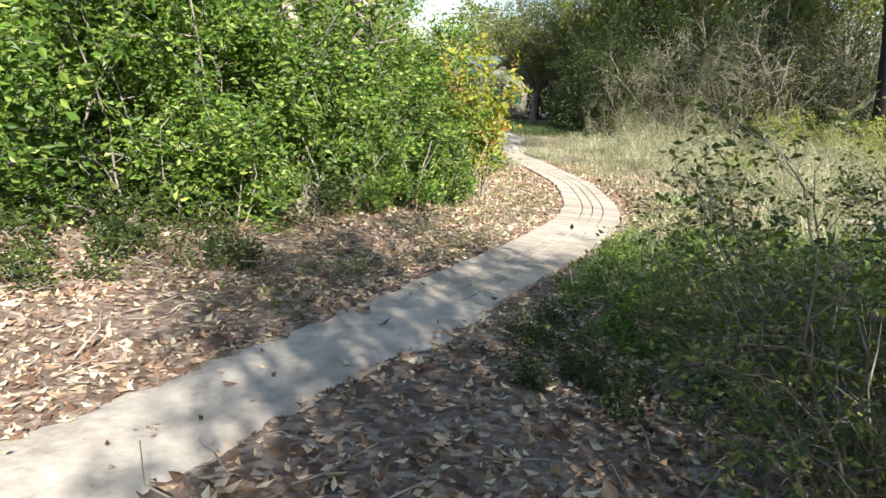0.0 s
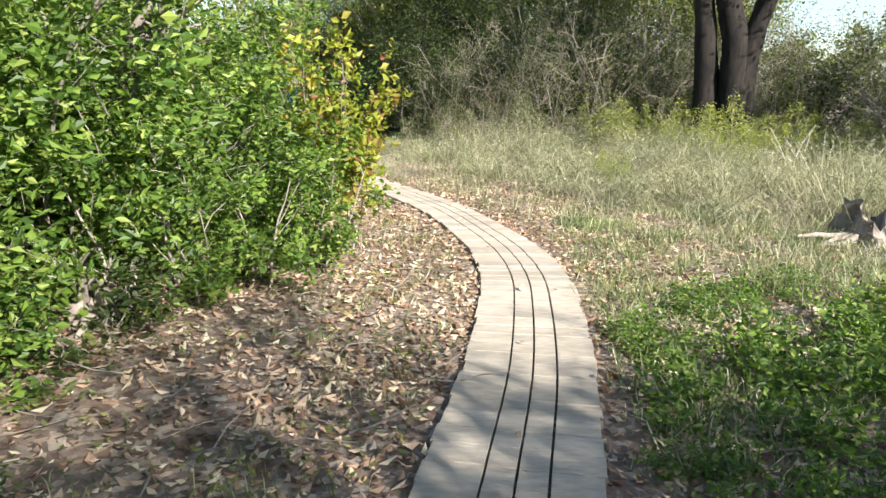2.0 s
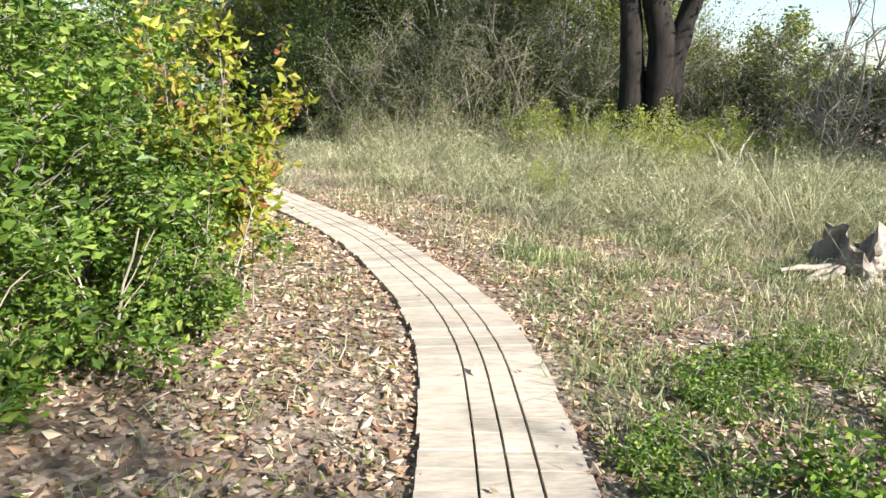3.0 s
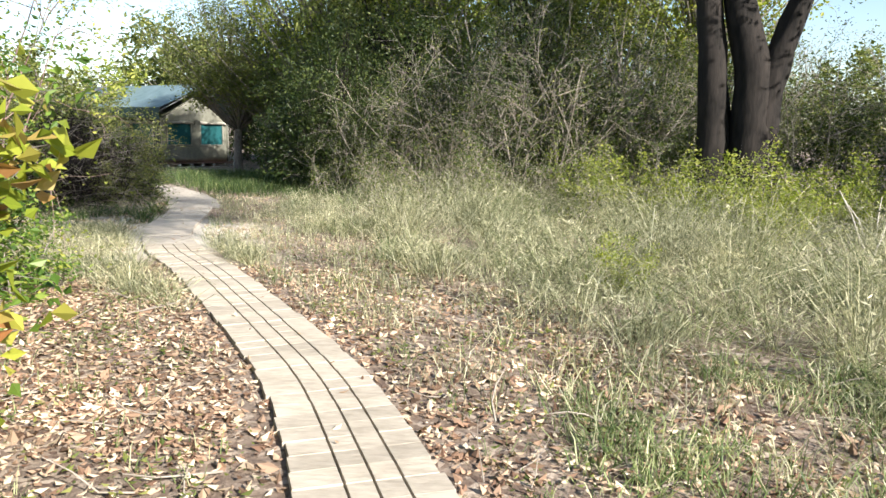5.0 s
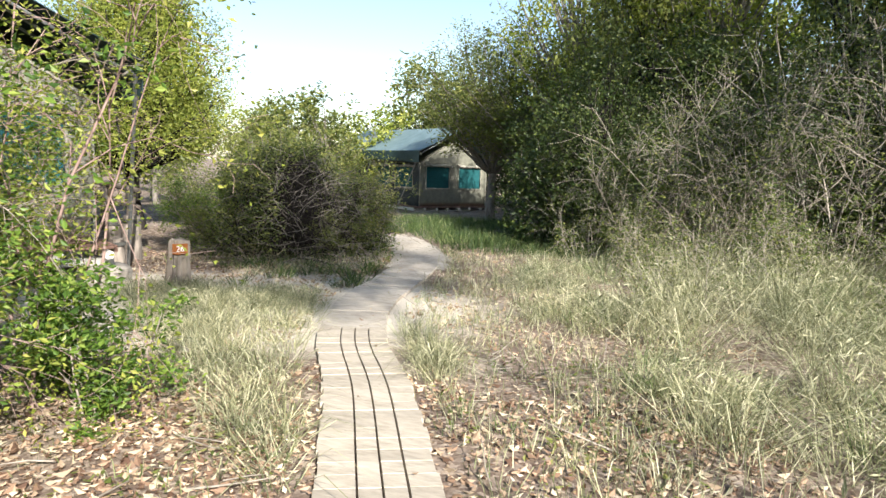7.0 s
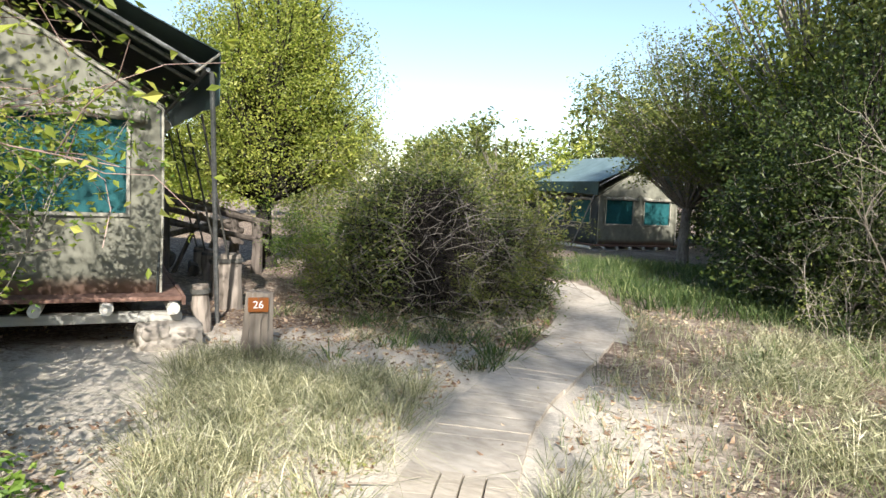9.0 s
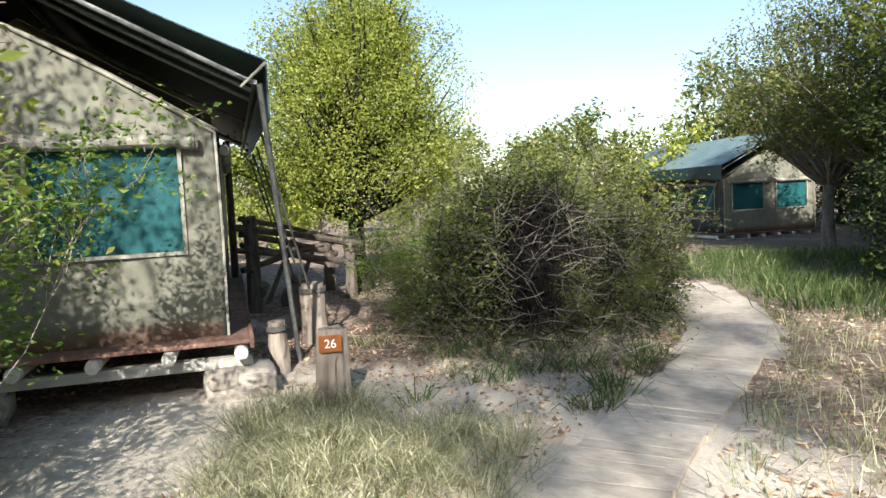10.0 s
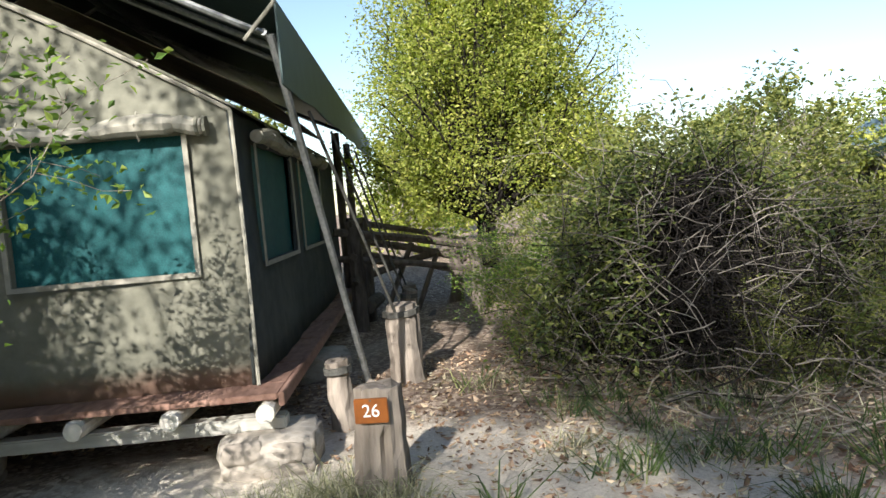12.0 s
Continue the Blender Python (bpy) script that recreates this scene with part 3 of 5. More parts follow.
def build_tent(label, group):
    """Local frame: front right corner at x = y = 0, the front wall runs to -x, the sides back along +y."""
    t = tagged(new("safari_tent"), label, "tent", group)
    W, L = TENT_W, TENT_L

    def gable(x):
        q = min(1.0, abs(x + W / 2) / (W / 2))
        return WALL_H + (APEX - WALL_H) * (1 - q ** 1.12)

    holes = [(-1.58, -0.34, 1.22, 2.16), (-3.36, -2.12, 1.22, 2.16)]
    wrinkled_wall(holes, gable, -W, 0.0, "front_wall", M_CANVAS, t, "y", 0.0, 1.0)
    wrinkled_wall([], gable, -W, 0.0, "rear_wall", M_CANVAS, t, "y", L, 2.0)
    side = [(0.55, 2.1, 1.22, 2.12), (2.6, 4.2, 1.22, 2.12)]
    # side walls: slate tone carries the darkness of the tent's unlit side
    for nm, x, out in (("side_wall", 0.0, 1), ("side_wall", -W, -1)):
        wrinkled_wall(side, lambda y: WALL_H, 0.0, L, nm, M_SLATE_UNLIT, t, "x", x, 3.0 + out)
        for k, h in enumerate(side):
            window_set(t, *h, "x", x, out, 5 + k)
    for k, h in enumerate(holes):
        window_set(t, *h, "y", 0.0, -1, 1 + k)
    # piping on the front corners
    for x in (0.0, -W):
        bar("corner_seam", [(x, -0.012, FLOOR_Z), (x + 0.01, -0.016, 1.4), (x, -0.012, WALL_H)], 0.014, M_CANVAS_TRIM, t, "", 6)
    for sgn in (1, -1):
        pts = [(-W / 2 + sgn * W / 2 * q, -0.012, gable(-W / 2 + sgn * W / 2 * q)) for q in np.linspace(0, 1, 9)]
        bar("gable_seam", pts, 0.016, M_CANVAS_TRIM, t, "", 6)
    # inner roof
    for sgn in (1, -1):
        prof = [(-W / 2 + sgn * (W / 2 + 0.03) * q, gable(-W / 2 + sgn * W / 2 * q) + 0.01) for q in np.linspace(0, 1, 9)]
        poly = prof + [(x, z + 0.02) for x, z in reversed(prof)]
        bm = prism(bmesh.new(), poly, "y", 0.03, L - 0.03)
        bmesh.ops.recalc_face_normals(bm, faces=bm.faces[:])
        part("roof_canvas", bm, M_CANVAS, t)
    # flysheet: two slopes, a valance at each eave, and pole frame
    E, F0, F1 = 0.47, -0.62, L + 2.6
    ez, rz = 2.83, 3.95
    for sgn in (1, -1):
        n = 10
        prof = [(-W / 2 + sgn * (W / 2 + E) * q, rz + (ez - rz) * q - 0.05 * math.sin(q * math.pi)) for q in np.linspace(0, 1, n)]
        poly = prof + [(x, z + 0.012) for x, z in reversed(prof)]
        bm = prism(bmesh.new(), poly, "y", F0, F1)
        bmesh.ops.recalc_face_normals(bm, faces=bm.faces[:])
        part("flysheet", bm, M_FLY, t, "dark green canvas flysheet")
        xe = -W / 2 + sgn * (W / 2 + E)
        val = [(F0, ez), (F1, ez), (F1, ez - 0.36), *[(F0 + (F1 - F0) * q, ez - 0.36 - 0.14 * (1 - q) ** 2 - 0.015 * math.sin(q * 30)) for q in np.linspace(0.96, 0, 14)]]
        bm = prism(bmesh.new(), val, "x", xe - 0.006, xe + 0.006)
        bmesh.ops.recalc_face_normals(bm, faces=bm.faces[:])
        part("valance", bm, M_FLY, t, "dark green hanging valance")
        bar("eave_pole", [(xe - sgn * 0.1, F0 + 0.1, ez - 0.16), (xe - sgn * 0.1, F1 - 0.1, ez - 0.16)], 0.022, M_STEEL, t, "", 8)
        for y in (F0 + 0.18, F0 + 0.62, 0.6, 2.6, L - 0.2):
            bar("rafter", [(xe - sgn * 0.1, y, ez - 0.16), (-W / 2 + sgn * 0.9, y, rz - 0.62), (-W / 2, y, rz - 0.12)], 0.022, M_STEEL, t, "", 8)
        bar("strut", [(xe, F0, ez - 0.01), (xe - sgn * 0.22, F0 + 0.1, ez - 0.2)], 0.013, M_CANVAS_TRIM, t, "", 6)
        bar("strut", [(xe - sgn * 0.1, F0 + 0.1, ez - 0.16), (xe - sgn * 0.52, F0 + 0.3, ez + 0.06)], 0.015, M_STEEL, t, "", 6)
        # pole props and ropes down to the ground anchors
        near_foot, foot = 0.72 * sgn + (0 if sgn > 0 else -W), 1.0 * sgn + (0 if sgn > 0 else -W)
        for k, (ya, yb, r, top) in enumerate(((F0 + 0.1, 1.0, 0.027, ez - 0.18), (0.6, 1.7, 0.014, ez - 0.5), (2.1, 2.9, 0.014, ez - 0.5), (3.6, 4.2, 0.014, ez - 0.48), (5.0, 5.4, 0.014, ez - 0.46))):
            bar("prop_pole" if k == 0 else "guy_rope", [(xe - sgn * 0.06, ya, top), (near_foot, yb, -0.15)] if k == 0 else [(xe - sgn * 0.02, ya, top), (foot, yb, 0.32)], r,
                M_STEEL if k == 0 else M_ROPE, t, "", 7)
    bar("ridge_pole", [(-W / 2, F0, rz - 0.06), (-W / 2, F1, rz - 0.06)], 0.028, M_STEEL, t, "", 8)
    # pale lining between the fly and the tent
    for sgn in (1, -1):
        prof = [(-W / 2 + sgn * (W / 2 - 0.05) * q, rz - 0.34 + (2.62 - rz + 0.34) * q) for q in np.linspace(0.0, 1, 6)]
        poly = prof + [(x, z + 0.01) for x, z in reversed(prof)]
        bm = prism(bmesh.new(), poly, "y", 1.3, L)
        bmesh.ops.recalc_face_normals(bm, faces=bm.faces[:])
        part("lining", bm, M_LINING, t, "pale cream inner lining")
    for x in (0.1, -W - 0.1):
        for y in (L + 0.05, L + 1.9):
            bar("upright", [(x, y, FLOOR_Z - 0.1), (x, y, 2.75)], 0.06, M_LOG, t, "", 8, 0.004, 3)
    return t


def build_platform():
    p = tagged(new("tent_platform"), "raised red-brown deck on logs and stone piers", "deck", "tent platforms")
    W, L = TENT_W, TENT_L
    # deck boards run along the front
    n = 24
    y0, y1 = -0.30, L + 2.0
    for i in range(n):
        a, b = y0 + (y1 - y0) * i / n, y0 + (y1 - y0) * (i + 1) / n - 0.008
        part("deck_board", slab(-W - 0.3, 0.18, a, b, FLOOR_Z - 0.045, FLOOR_Z - 0.003 - 0.002 * (i % 3), 0.006), M_FLOOR, p)
    part("edge_board", slab(0.182, 0.222, y0, y1, FLOOR_Z - 0.09, FLOOR_Z + 0.004, 0.006), M_FLOOR, p)
    for k in range(8):
        x = 0.10 - 0.615 * k
        log = bar("joist_log", [(x, y0 - 0.06, FLOOR_Z - 0.115), (x + 0.01, 2.0, FLOOR_Z - 0.115), (x, y1 - 0.05, FLOOR_Z - 0.115)], 0.062, M_LOGEND, p, "pale sawn log joist", 12, 0.003, k)
    part("front_beam", slab(-W - 0.25, 0.20, y0 + 0.10, y0 + 0.24, FLOOR_Z - 0.275, FLOOR_Z - 0.18, 0.012), M_BEAM, p, "pale grey painted beam")
    part("rear_beam", slab(-W - 0.25, 0.20, L - 0.2, L - 0.06, FLOOR_Z - 0.275, FLOOR_Z - 0.18, 0.012), M_BEAM, p)
    return p


def build_pier(seed):
    t = tagged(new("stone_pier"), "squat mortared stone pier under the tent deck", "pier", "stone piers")
    part("mortar", boulder("mortar", (0.60, 0.56, 0.42), M_MORTAR, seed, jag=0.03), M_MORTAR, t, smooth=True)
    rng = np.random.default_rng(seed)
    for face in range(4):
        a = face * math.pi / 2
        for dx, dz, sx, sz in ((-0.12, 0.20, 0.26, 0.19), (0.13, 0.18, 0.22, 0.2), (-0.14, -0.01, 0.22, 0.2), (0.11, -0.02, 0.27, 0.19)):
            s = part("stone", boulder("stone", (sx * rng.uniform(0.85, 1.1), 0.10, sz * rng.uniform(0.85, 1.1)), M_STONE, seed * 7 + face + dx, jag=0.13), M_STONE, t, smooth=True)
            s.matrix_basis = Matrix.Rotation(a, 4, "Z") @ pose(dx, -0.245 + rng.uniform(-0.008, 0.008), dz, 0, rng.normal() * 7, 0)
    return t


UA = math.degrees(math.atan2(0.872, 0.49))
TENT_1 = Matrix.LocRotScale((-6.87, 16.83, 0.0), Euler((0, 0, radians(UA))), None)
TENT_2 = Matrix.LocRotScale((-9.46, 42.0, -0.57), Euler((0, 0, radians(math.degrees(math.atan2(0.83, 0.56))))), None)
tent = build_tent("khaki canvas safari tent with teal windows under a green flysheet", "safari tents")
tent.matrix_basis = TENT_1
tent2 = copy_thing(tent, TENT_2)
tent2["label"] = "khaki safari tent half hidden behind overhanging trees"
# far fly: sunlight and sky sheen painted in as a paler, bluer copy
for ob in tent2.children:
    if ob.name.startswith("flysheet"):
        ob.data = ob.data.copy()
        ob.data.materials[0] = M_FLY_SUNLIT
platform = build_platform()
platform.matrix_basis = TENT_1
copy_thing(platform, TENT_2)
for base in (TENT_1, TENT_2):
    for k, (sx, sy) in enumerate(((0.08, -0.12), (-2.15, -0.12), (-3.75, -0.1), (0.05, 2.5), (-3.7, 2.5), (0.05, 5.1), (-3.7, 5.1))):
        if base is TENT_1 or k < 3:
            q = base @ Vector((sx, sy, 0))
            z = height_at(q.x, q.y) - 0.03
            top = FLOOR_Z - 0.274 + base.translation.z
            pier = build_pier(k + 1)
            pier.matrix_basis = Matrix.LocRotScale((q.x, q.y, z), Euler((0, 0, radians(UA + 4 * k))), (1.05, 1.0, max(0.2, (top - z) / 0.42)))


# ---- sign post, stub posts, log steps ----
def build_sign_post():
    t = tagged(new("number_post"), "weathered split log post with orange number plate", "sign post")
    k, s = 12, 26
    rng = np.random.default_rng(4)
    z = np.linspace(-0.1, 0.66, k)
    prof = rng.normal(size=s) * 0.012
    v = np.empty((k, s, 3))
    for i in range(k):
        r = 0.155 - 0.03 * (z[i] / 0.66) + 0.02 * math.exp(-z[i] * 9)
        for j in range(s):
            a = 2 * math.pi * j / s
            split = 0.05 * math.exp(-((a - 4.9 - 0.5 * z[i]) / 0.16) ** 2) * (z[i] < 0.42)
            rr = r + prof[j] + rng.normal() * 0.003 - split
            v[i, j] = (math.cos(a) * rr + 0.03 * z[i], math.sin(a) * rr, z[i] + (rng.normal() * 0.012 if i == k - 1 else 0))
    i, j = np.meshgrid(np.arange(k - 1), np.arange(s), indexing="ij")
    f = np.stack([i * s + j, i * s + (j + 1) % s, (i + 1) * s + (j + 1) % s, (i + 1) * s + j], -1).reshape(-1, 4)
    top = (np.arange(s) + (k - 1) * s)[None]
    obj("post", mesh_from("post", v.reshape(-1, 3), [f, top], M_POST), t)
    plate = part("number_plate", slab(-0.098, 0.098, -0.165, -0.148, 0.48, 0.625, 0.004), M_ORANGE, t, "orange painted number plate")
    cu = bpy.data.curves.new("digits", "FONT")
    cu.body, cu.size, cu.extrude, cu.align_x, cu.align_y = "26", 0.105, 0.002, "CENTER", "CENTER"
    tmp = new("digits_tmp", cu)
    dg = bpy.context.evaluated_depsgraph_get()
    me = bpy.data.meshes.new_from_object(tmp.evaluated_get(dg))
    bpy.data.objects.remove(tmp)
    me.materials.clear()
    me.materials.append(M_WHITE)
    d = obj("digits", me, plate, "white painted number 26")
    d.matrix_basis = pose(0.0, -0.168, 0.552, 90, 0, 0)
    for x in (0.0,):
        bar("nail", [(x, -0.162, 0.614), (x, -0.172, 0.614)], 0.006, M_LOG, plate, "", 6)
    return t


sign = build_sign_post()
sign.matrix_basis = pose(-5.78, 17.2, -0.16, 0, 0, 52)


def build_stub(name, h, r, seed, label):
    t = tagged(new(name), label, "post", "stub posts")
    rng = np.random.default_rng(seed)
    z = np.linspace(-0.1, h, 6)
    bar("log", [(rng.normal() * 0.01, rng.normal() * 0.01, q) for q in z], r * np.array([1.15, 1.05, 1.0, 1.0, 0.97, 0.9]), M_POST, t, "", 10, 0.007, seed)
    bar("rope_wrap", [(0, 0, h - 0.1), (0, 0, h - 0.05)], r * 1.12, M_ROPE, t, "", 10)
    return t


for k, (sx, sy, h) in enumerate(((0.50, 0.60, 0.54), (1.0, 1.7, 0.74), (1.0, 2.9, 0.6), (1.0, 4.2, 0.5), (1.0, 5.4, 0.5))):
    q = TENT_1 @ Vector((sx, sy, 0))
    s = build_stub("stub_post", h, (0.10, 0.15, 0.13, 0.1, 0.1)[k], 20 + k, "stubby weathered log post anchoring a guy rope")
    s.matrix_basis = pose(q.x, q.y, height_at(q.x, q.y), 3, -2, k * 50)


def build_log_steps():
    """Rough log balustrade and steps at the deck's open side."""
    t = tagged(new("log_steps"), "rustic dark log steps with crossed pole railings", "steps")
    P = [Vector((0.34, 4.6, 0)), Vector((0.40, 5.5, 0)), Vector((1.75, 6.3, 0)), Vector((2.0, 5.3, 0))]
    tops = [1.42, 1.45, 0.95, 0.9]
    for i, (p, z) in enumerate(zip(P, tops)):
        bar("post", [(p.x, p.y, -0.35), (p.x + 0.02, p.y, z * 0.5), (p.x, p.y, z)], [0.11, 0.095, 0.09], M_LOG, t, "", 9, 0.006, i)
    rails = ((0, 1.38, 1, 1.40), (0, 0.95, 1, 0.98), (1, 1.42, 2, 0.95), (1, 1.16, 2, 0.66), (1, 0.98, 2, 0.42), (0, 1.3, 3, 0.86), (0, 0.95, 3, 0.52), (1, 0.55, 2, 0.9), (0, 0.6, 1, 1.3))
    for i, (a, za, b, zb) in enumerate(rails):
        pa, pb = P[a], P[b]
        ex = (pb - pa) * 0.14
        m = (pa + pb) / 2
        bar("rail", [(pa.x - ex.x, pa.y - ex.y, za), (m.x, m.y + 0.03, (za + zb) / 2 + 0.02), (pb.x + ex.x, pb.y + ex.y, zb)], 0.045 + 0.012 * (i % 2), M_LOG, t, "", 8, 0.005, 30 + i)
    for k in range(3):
        bar("tread", [(0.45 + 0.42 * k, 4.65 + 0.2 * k, FLOOR_Z - 0.16 - 0.18 * k), (0.55 + 0.42 * k, 5.65 + 0.2 * k, FLOOR_Z - 0.16 - 0.18 * k)], 0.1, M_LOG, t, "", 9, 0.006, 60 + k)
    for k in range(3):
        bar("brace", [(0.5 + 0.5 * k, 5.6 + 0.3 * k, -0.3), (1.1 + 0.4 * k, 5.9 + 0.25 * k, 1.0 - 0.15 * k)], 0.04, M_LOG, t, "", 7, 0.004, 70 + k)
    return t


steps = build_log_steps()
steps.matrix_basis = TENT_1

# ---- trees and shrubs ----
rs = random.Random(11)

# leafy green shrubs along the near side of the boards
S_LEAFY = [shrub_meshes("leafy_a", 1, 3.0, 1.5, 12, 8, 5, 12, 0.09, 0.085, 0.02, M_LEAF, M_BARK, 0.5, 0.06, 0.06),
           shrub_meshes("leafy_b", 2, 3.3, 1.4, 12, 8, 5, 12, 0.086, 0.085, 0.02, M_LEAF, M_BARK, 0.4, 0.05, 0.06)]
L_LEAFY = "dense bright green leafy shrub beside the boardwalk"
leafy = [plant("leafy_shrub", m, L_LEAFY, "shrub", "leafy shrubs", "branchwork", "foliage") for m in S_LEAFY]
put(leafy[0], -2.55, 4.7, 0.95, 10)
put(leafy[1], -2.45, 6.3, 0.85, 60, sz=0.95)
for k, x, y, s, a in ((0, -2.1, 7.6, 0.75, 150), (1, -3.3, 3.4, 1.05, 200), (0, -4.3, 1.9, 1.05, 260), (1, -1.85, 8.9, 0.7, 300)):
    put_copy(leafy[k], x, y, s, a)
S_SMALL = shrub_meshes("leafy_low", 6, 1.35, 0.9, 9, 6, 4, 7, 0.075, 0.07, 0.012, M_LEAF, M_TWIG, 0.5, 0.05, 0.08)
small = plant("leafy_shrub", S_SMALL, "waist-high green shrub with bare stems at its foot", "shrub", "leafy shrubs", "branchwork", "foliage")
put(small, -0.95, 6.75, 0.95, 30)
for x, y, k, a in ((-0.6, 7.5, 0.75, 220), (-1.75, 4.75, 0.85, 110), (-1.5, 6.3, 1.05, 300), (-2.7, 12.95, 0.65, 70)):
    put_copy(small, x, y, k, a)

# dark tall backing trees on that side
T_BACK = tree_meshes("backing", 31, 6.0, 0.13, 3.2, 2.0, 2.7, 80, 150, 0.11, 0.45, M_LEAF, M_BARK, 0.2)
backing = plant("bush_tree", T_BACK, "dense green bush tree in the thicket", "tree", "thicket trees")
put(backing, -6.0, 9.0, 0.9, 0)
for x, y, s, a in ((-4.4, 6.2, 0.85, 60), (-5.2, 3.4, 0.9, 130), (-6.5, 1.0, 0.9, 200), (-4.0, 8.6, 0.75, 260)):
    put_copy(backing, x, y, s, a)
put_copy(backing, 6.6, -2.0, 0.64, 110, sz=1.22)
put_copy(backing, 9.2, -2.3, 0.6, 20, sz=1.1)
# unseen tree added behind the start to throw shade on the left shrubs
put_copy(backing, 3.3, -4.8, 0.62, 75, sz=1.2)
put_copy(backing, 1.6, -5.8, 0.9, 190)

# low dark cover on the other side
S_DARK = shrub_meshes("dark_cover", 3, 0.34, 0.9, 12, 4, 3, 4, 0.055, 0.08, 0.006, M_LEAF, M_TWIG, 1.1, 0.02, 0.05)
cover = plant("low_shrub", S_DARK, "low green shrub sprawling over leaf litter", "shrub", "low shrubs", "branchwork", "foliage")
put(cover, 2.45, 4.9, 0.9, 0)
for x, y, s, a in ((2.2, 5.8, 0.6, 70), (3.1, 5.6, 1.0, 130), (2.9, 4.3, 0.9, 200), (3.9, 6.2, 1.0, 20), (2.15, 4.1, 0.6, 300), (4.6, 7.0, 1.0, 250), (2.75, 6.7, 0.6, 45), (4.2, 5.2, 1.1, 160), (3.3, 7.0, 0.6, 10), (3.6, 4.9, 1.1, 80), (2.6, 3.4, 0.6, 100)):
    put_copy(cover, x, y, s, a)
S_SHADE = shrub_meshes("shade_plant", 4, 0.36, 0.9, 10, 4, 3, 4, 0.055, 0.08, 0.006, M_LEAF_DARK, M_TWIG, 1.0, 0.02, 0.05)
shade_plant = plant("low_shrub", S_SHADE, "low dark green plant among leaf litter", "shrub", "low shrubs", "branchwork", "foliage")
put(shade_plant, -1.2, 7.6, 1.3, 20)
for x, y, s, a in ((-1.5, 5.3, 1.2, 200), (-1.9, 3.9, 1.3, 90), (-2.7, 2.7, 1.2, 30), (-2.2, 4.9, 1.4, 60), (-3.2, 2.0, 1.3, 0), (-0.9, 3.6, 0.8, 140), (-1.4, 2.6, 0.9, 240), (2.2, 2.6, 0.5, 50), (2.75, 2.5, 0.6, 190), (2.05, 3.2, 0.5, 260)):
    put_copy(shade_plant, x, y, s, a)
S_RIGHT = shrub_meshes("right_bush", 5, 1.9, 1.4, 18, 7, 6, 3, 0.05, 0.06, 0.012, M_LEAF_MID, M_BARK, 0.75, 0.08, 0.06)
right = plant("twiggy_shrub", S_RIGHT, "twiggy shrub with dark bare stems and small leaves", "shrub", "twiggy shrubs", "branchwork", "foliage")
put(right, 4.6, 2.9, 0.8, 0)
for x, y, k, a in ((5.2, 3.7, 0.8, 140), (5.7, 3.0, 0.85, 240), (6.2, 2.4, 0.9, 40), (3.6, 2.6, 0.66, 80), (4.9, 1.9, 0.85, 310), (3.85, 1.6, 0.66, 200), (4.6, 0.9, 0.8, 15), (3.15, 3.35, 0.4, 160)):
    put_copy(right, x, y, k, a)

# sapling with turning leaves
S_SAP = shrub_meshes("sapling", 9, 1.6, 0.3, 5, 7, 3, 6, 0.085, 0.05, 0.012, M_LEAF_TURNING, M_BARK, 0.16, 0.0, 0.2, 0.24)
sap = plant("sapling", S_SAP, "young sapling with yellow and reddening leaves", "sapling", "", "branchwork", "foliage")
put(sap, -0.2, 8.25, 0.95, 0, sz=1.15)

# thorny shrub tree past the sapling
S_THORN = shrub_meshes("thorn", 13, 3.9, 1.7, 9, 8, 7, 12, 0.055, 0.12, 0.026, M_LEAF_YELLOW, M_BARK, 0.17, 0.1, 0.3, 0.27)
thorn = plant("thorn_tree", S_THORN, "many-stemmed thorn tree with pale drooping twigs", "tree", "thorn trees", "branchwork", "foliage")
put(thorn, -5.5, 11.2, 1.15, 0)
put_copy(thorn, -3.3, 10.8, 1.05, 230, sz=1.5)
put_copy(thorn, -4.5, 10.6, 1.4, 200, sz=1.75)
put_copy(thorn, -6.0, 12.2, 1.2, 300)
S_TANGLE = shrub_meshes("tangle", 15, 3.4, 1.3, 13, 8, 7, 5, 0.05, 0.1, 0.013, M_LEAF_YELLOW, M_TWIG_RED, 0.4, 0.16, 0.1, 0.34)
tangle = plant("thorn_bush", S_TANGLE, "tall tangled thorn bush of reddish bare twigs", "shrub", "thorn bushes", "branchwork", "foliage")
put(tangle, -3.35, 12.75, 0.9, 0)
put_copy(tangle, -4.9, 11.2, 0.9, 140)
S_SPRAY = shrub_meshes("spray", 17, 2.7, 0.9, 9, 7, 6, 9, 0.06, 0.08, 0.012, M_LEAF, M_TWIG, 0.45, 0.06, 0.5, 0.34)
spray = plant("leafy_shrub", S_SPRAY, "loose leafy shrub with fresh green sprays by the tent", "shrub", "leafy shrubs", "branchwork", "foliage")
put(spray, -5.25, 13.85, 0.9, 40)
put_copy(spray, -2.75, 11.5, 0.62, 70)
put_copy(spray, -3.6, 11.2, 0.9, 270)
put_copy(spray, -6.3, 11.6, 1.1, 200)
put_copy(spray, -7.6, 20.0, 0.5, 20, label="green leafy shoots at the edge of the brush heap")

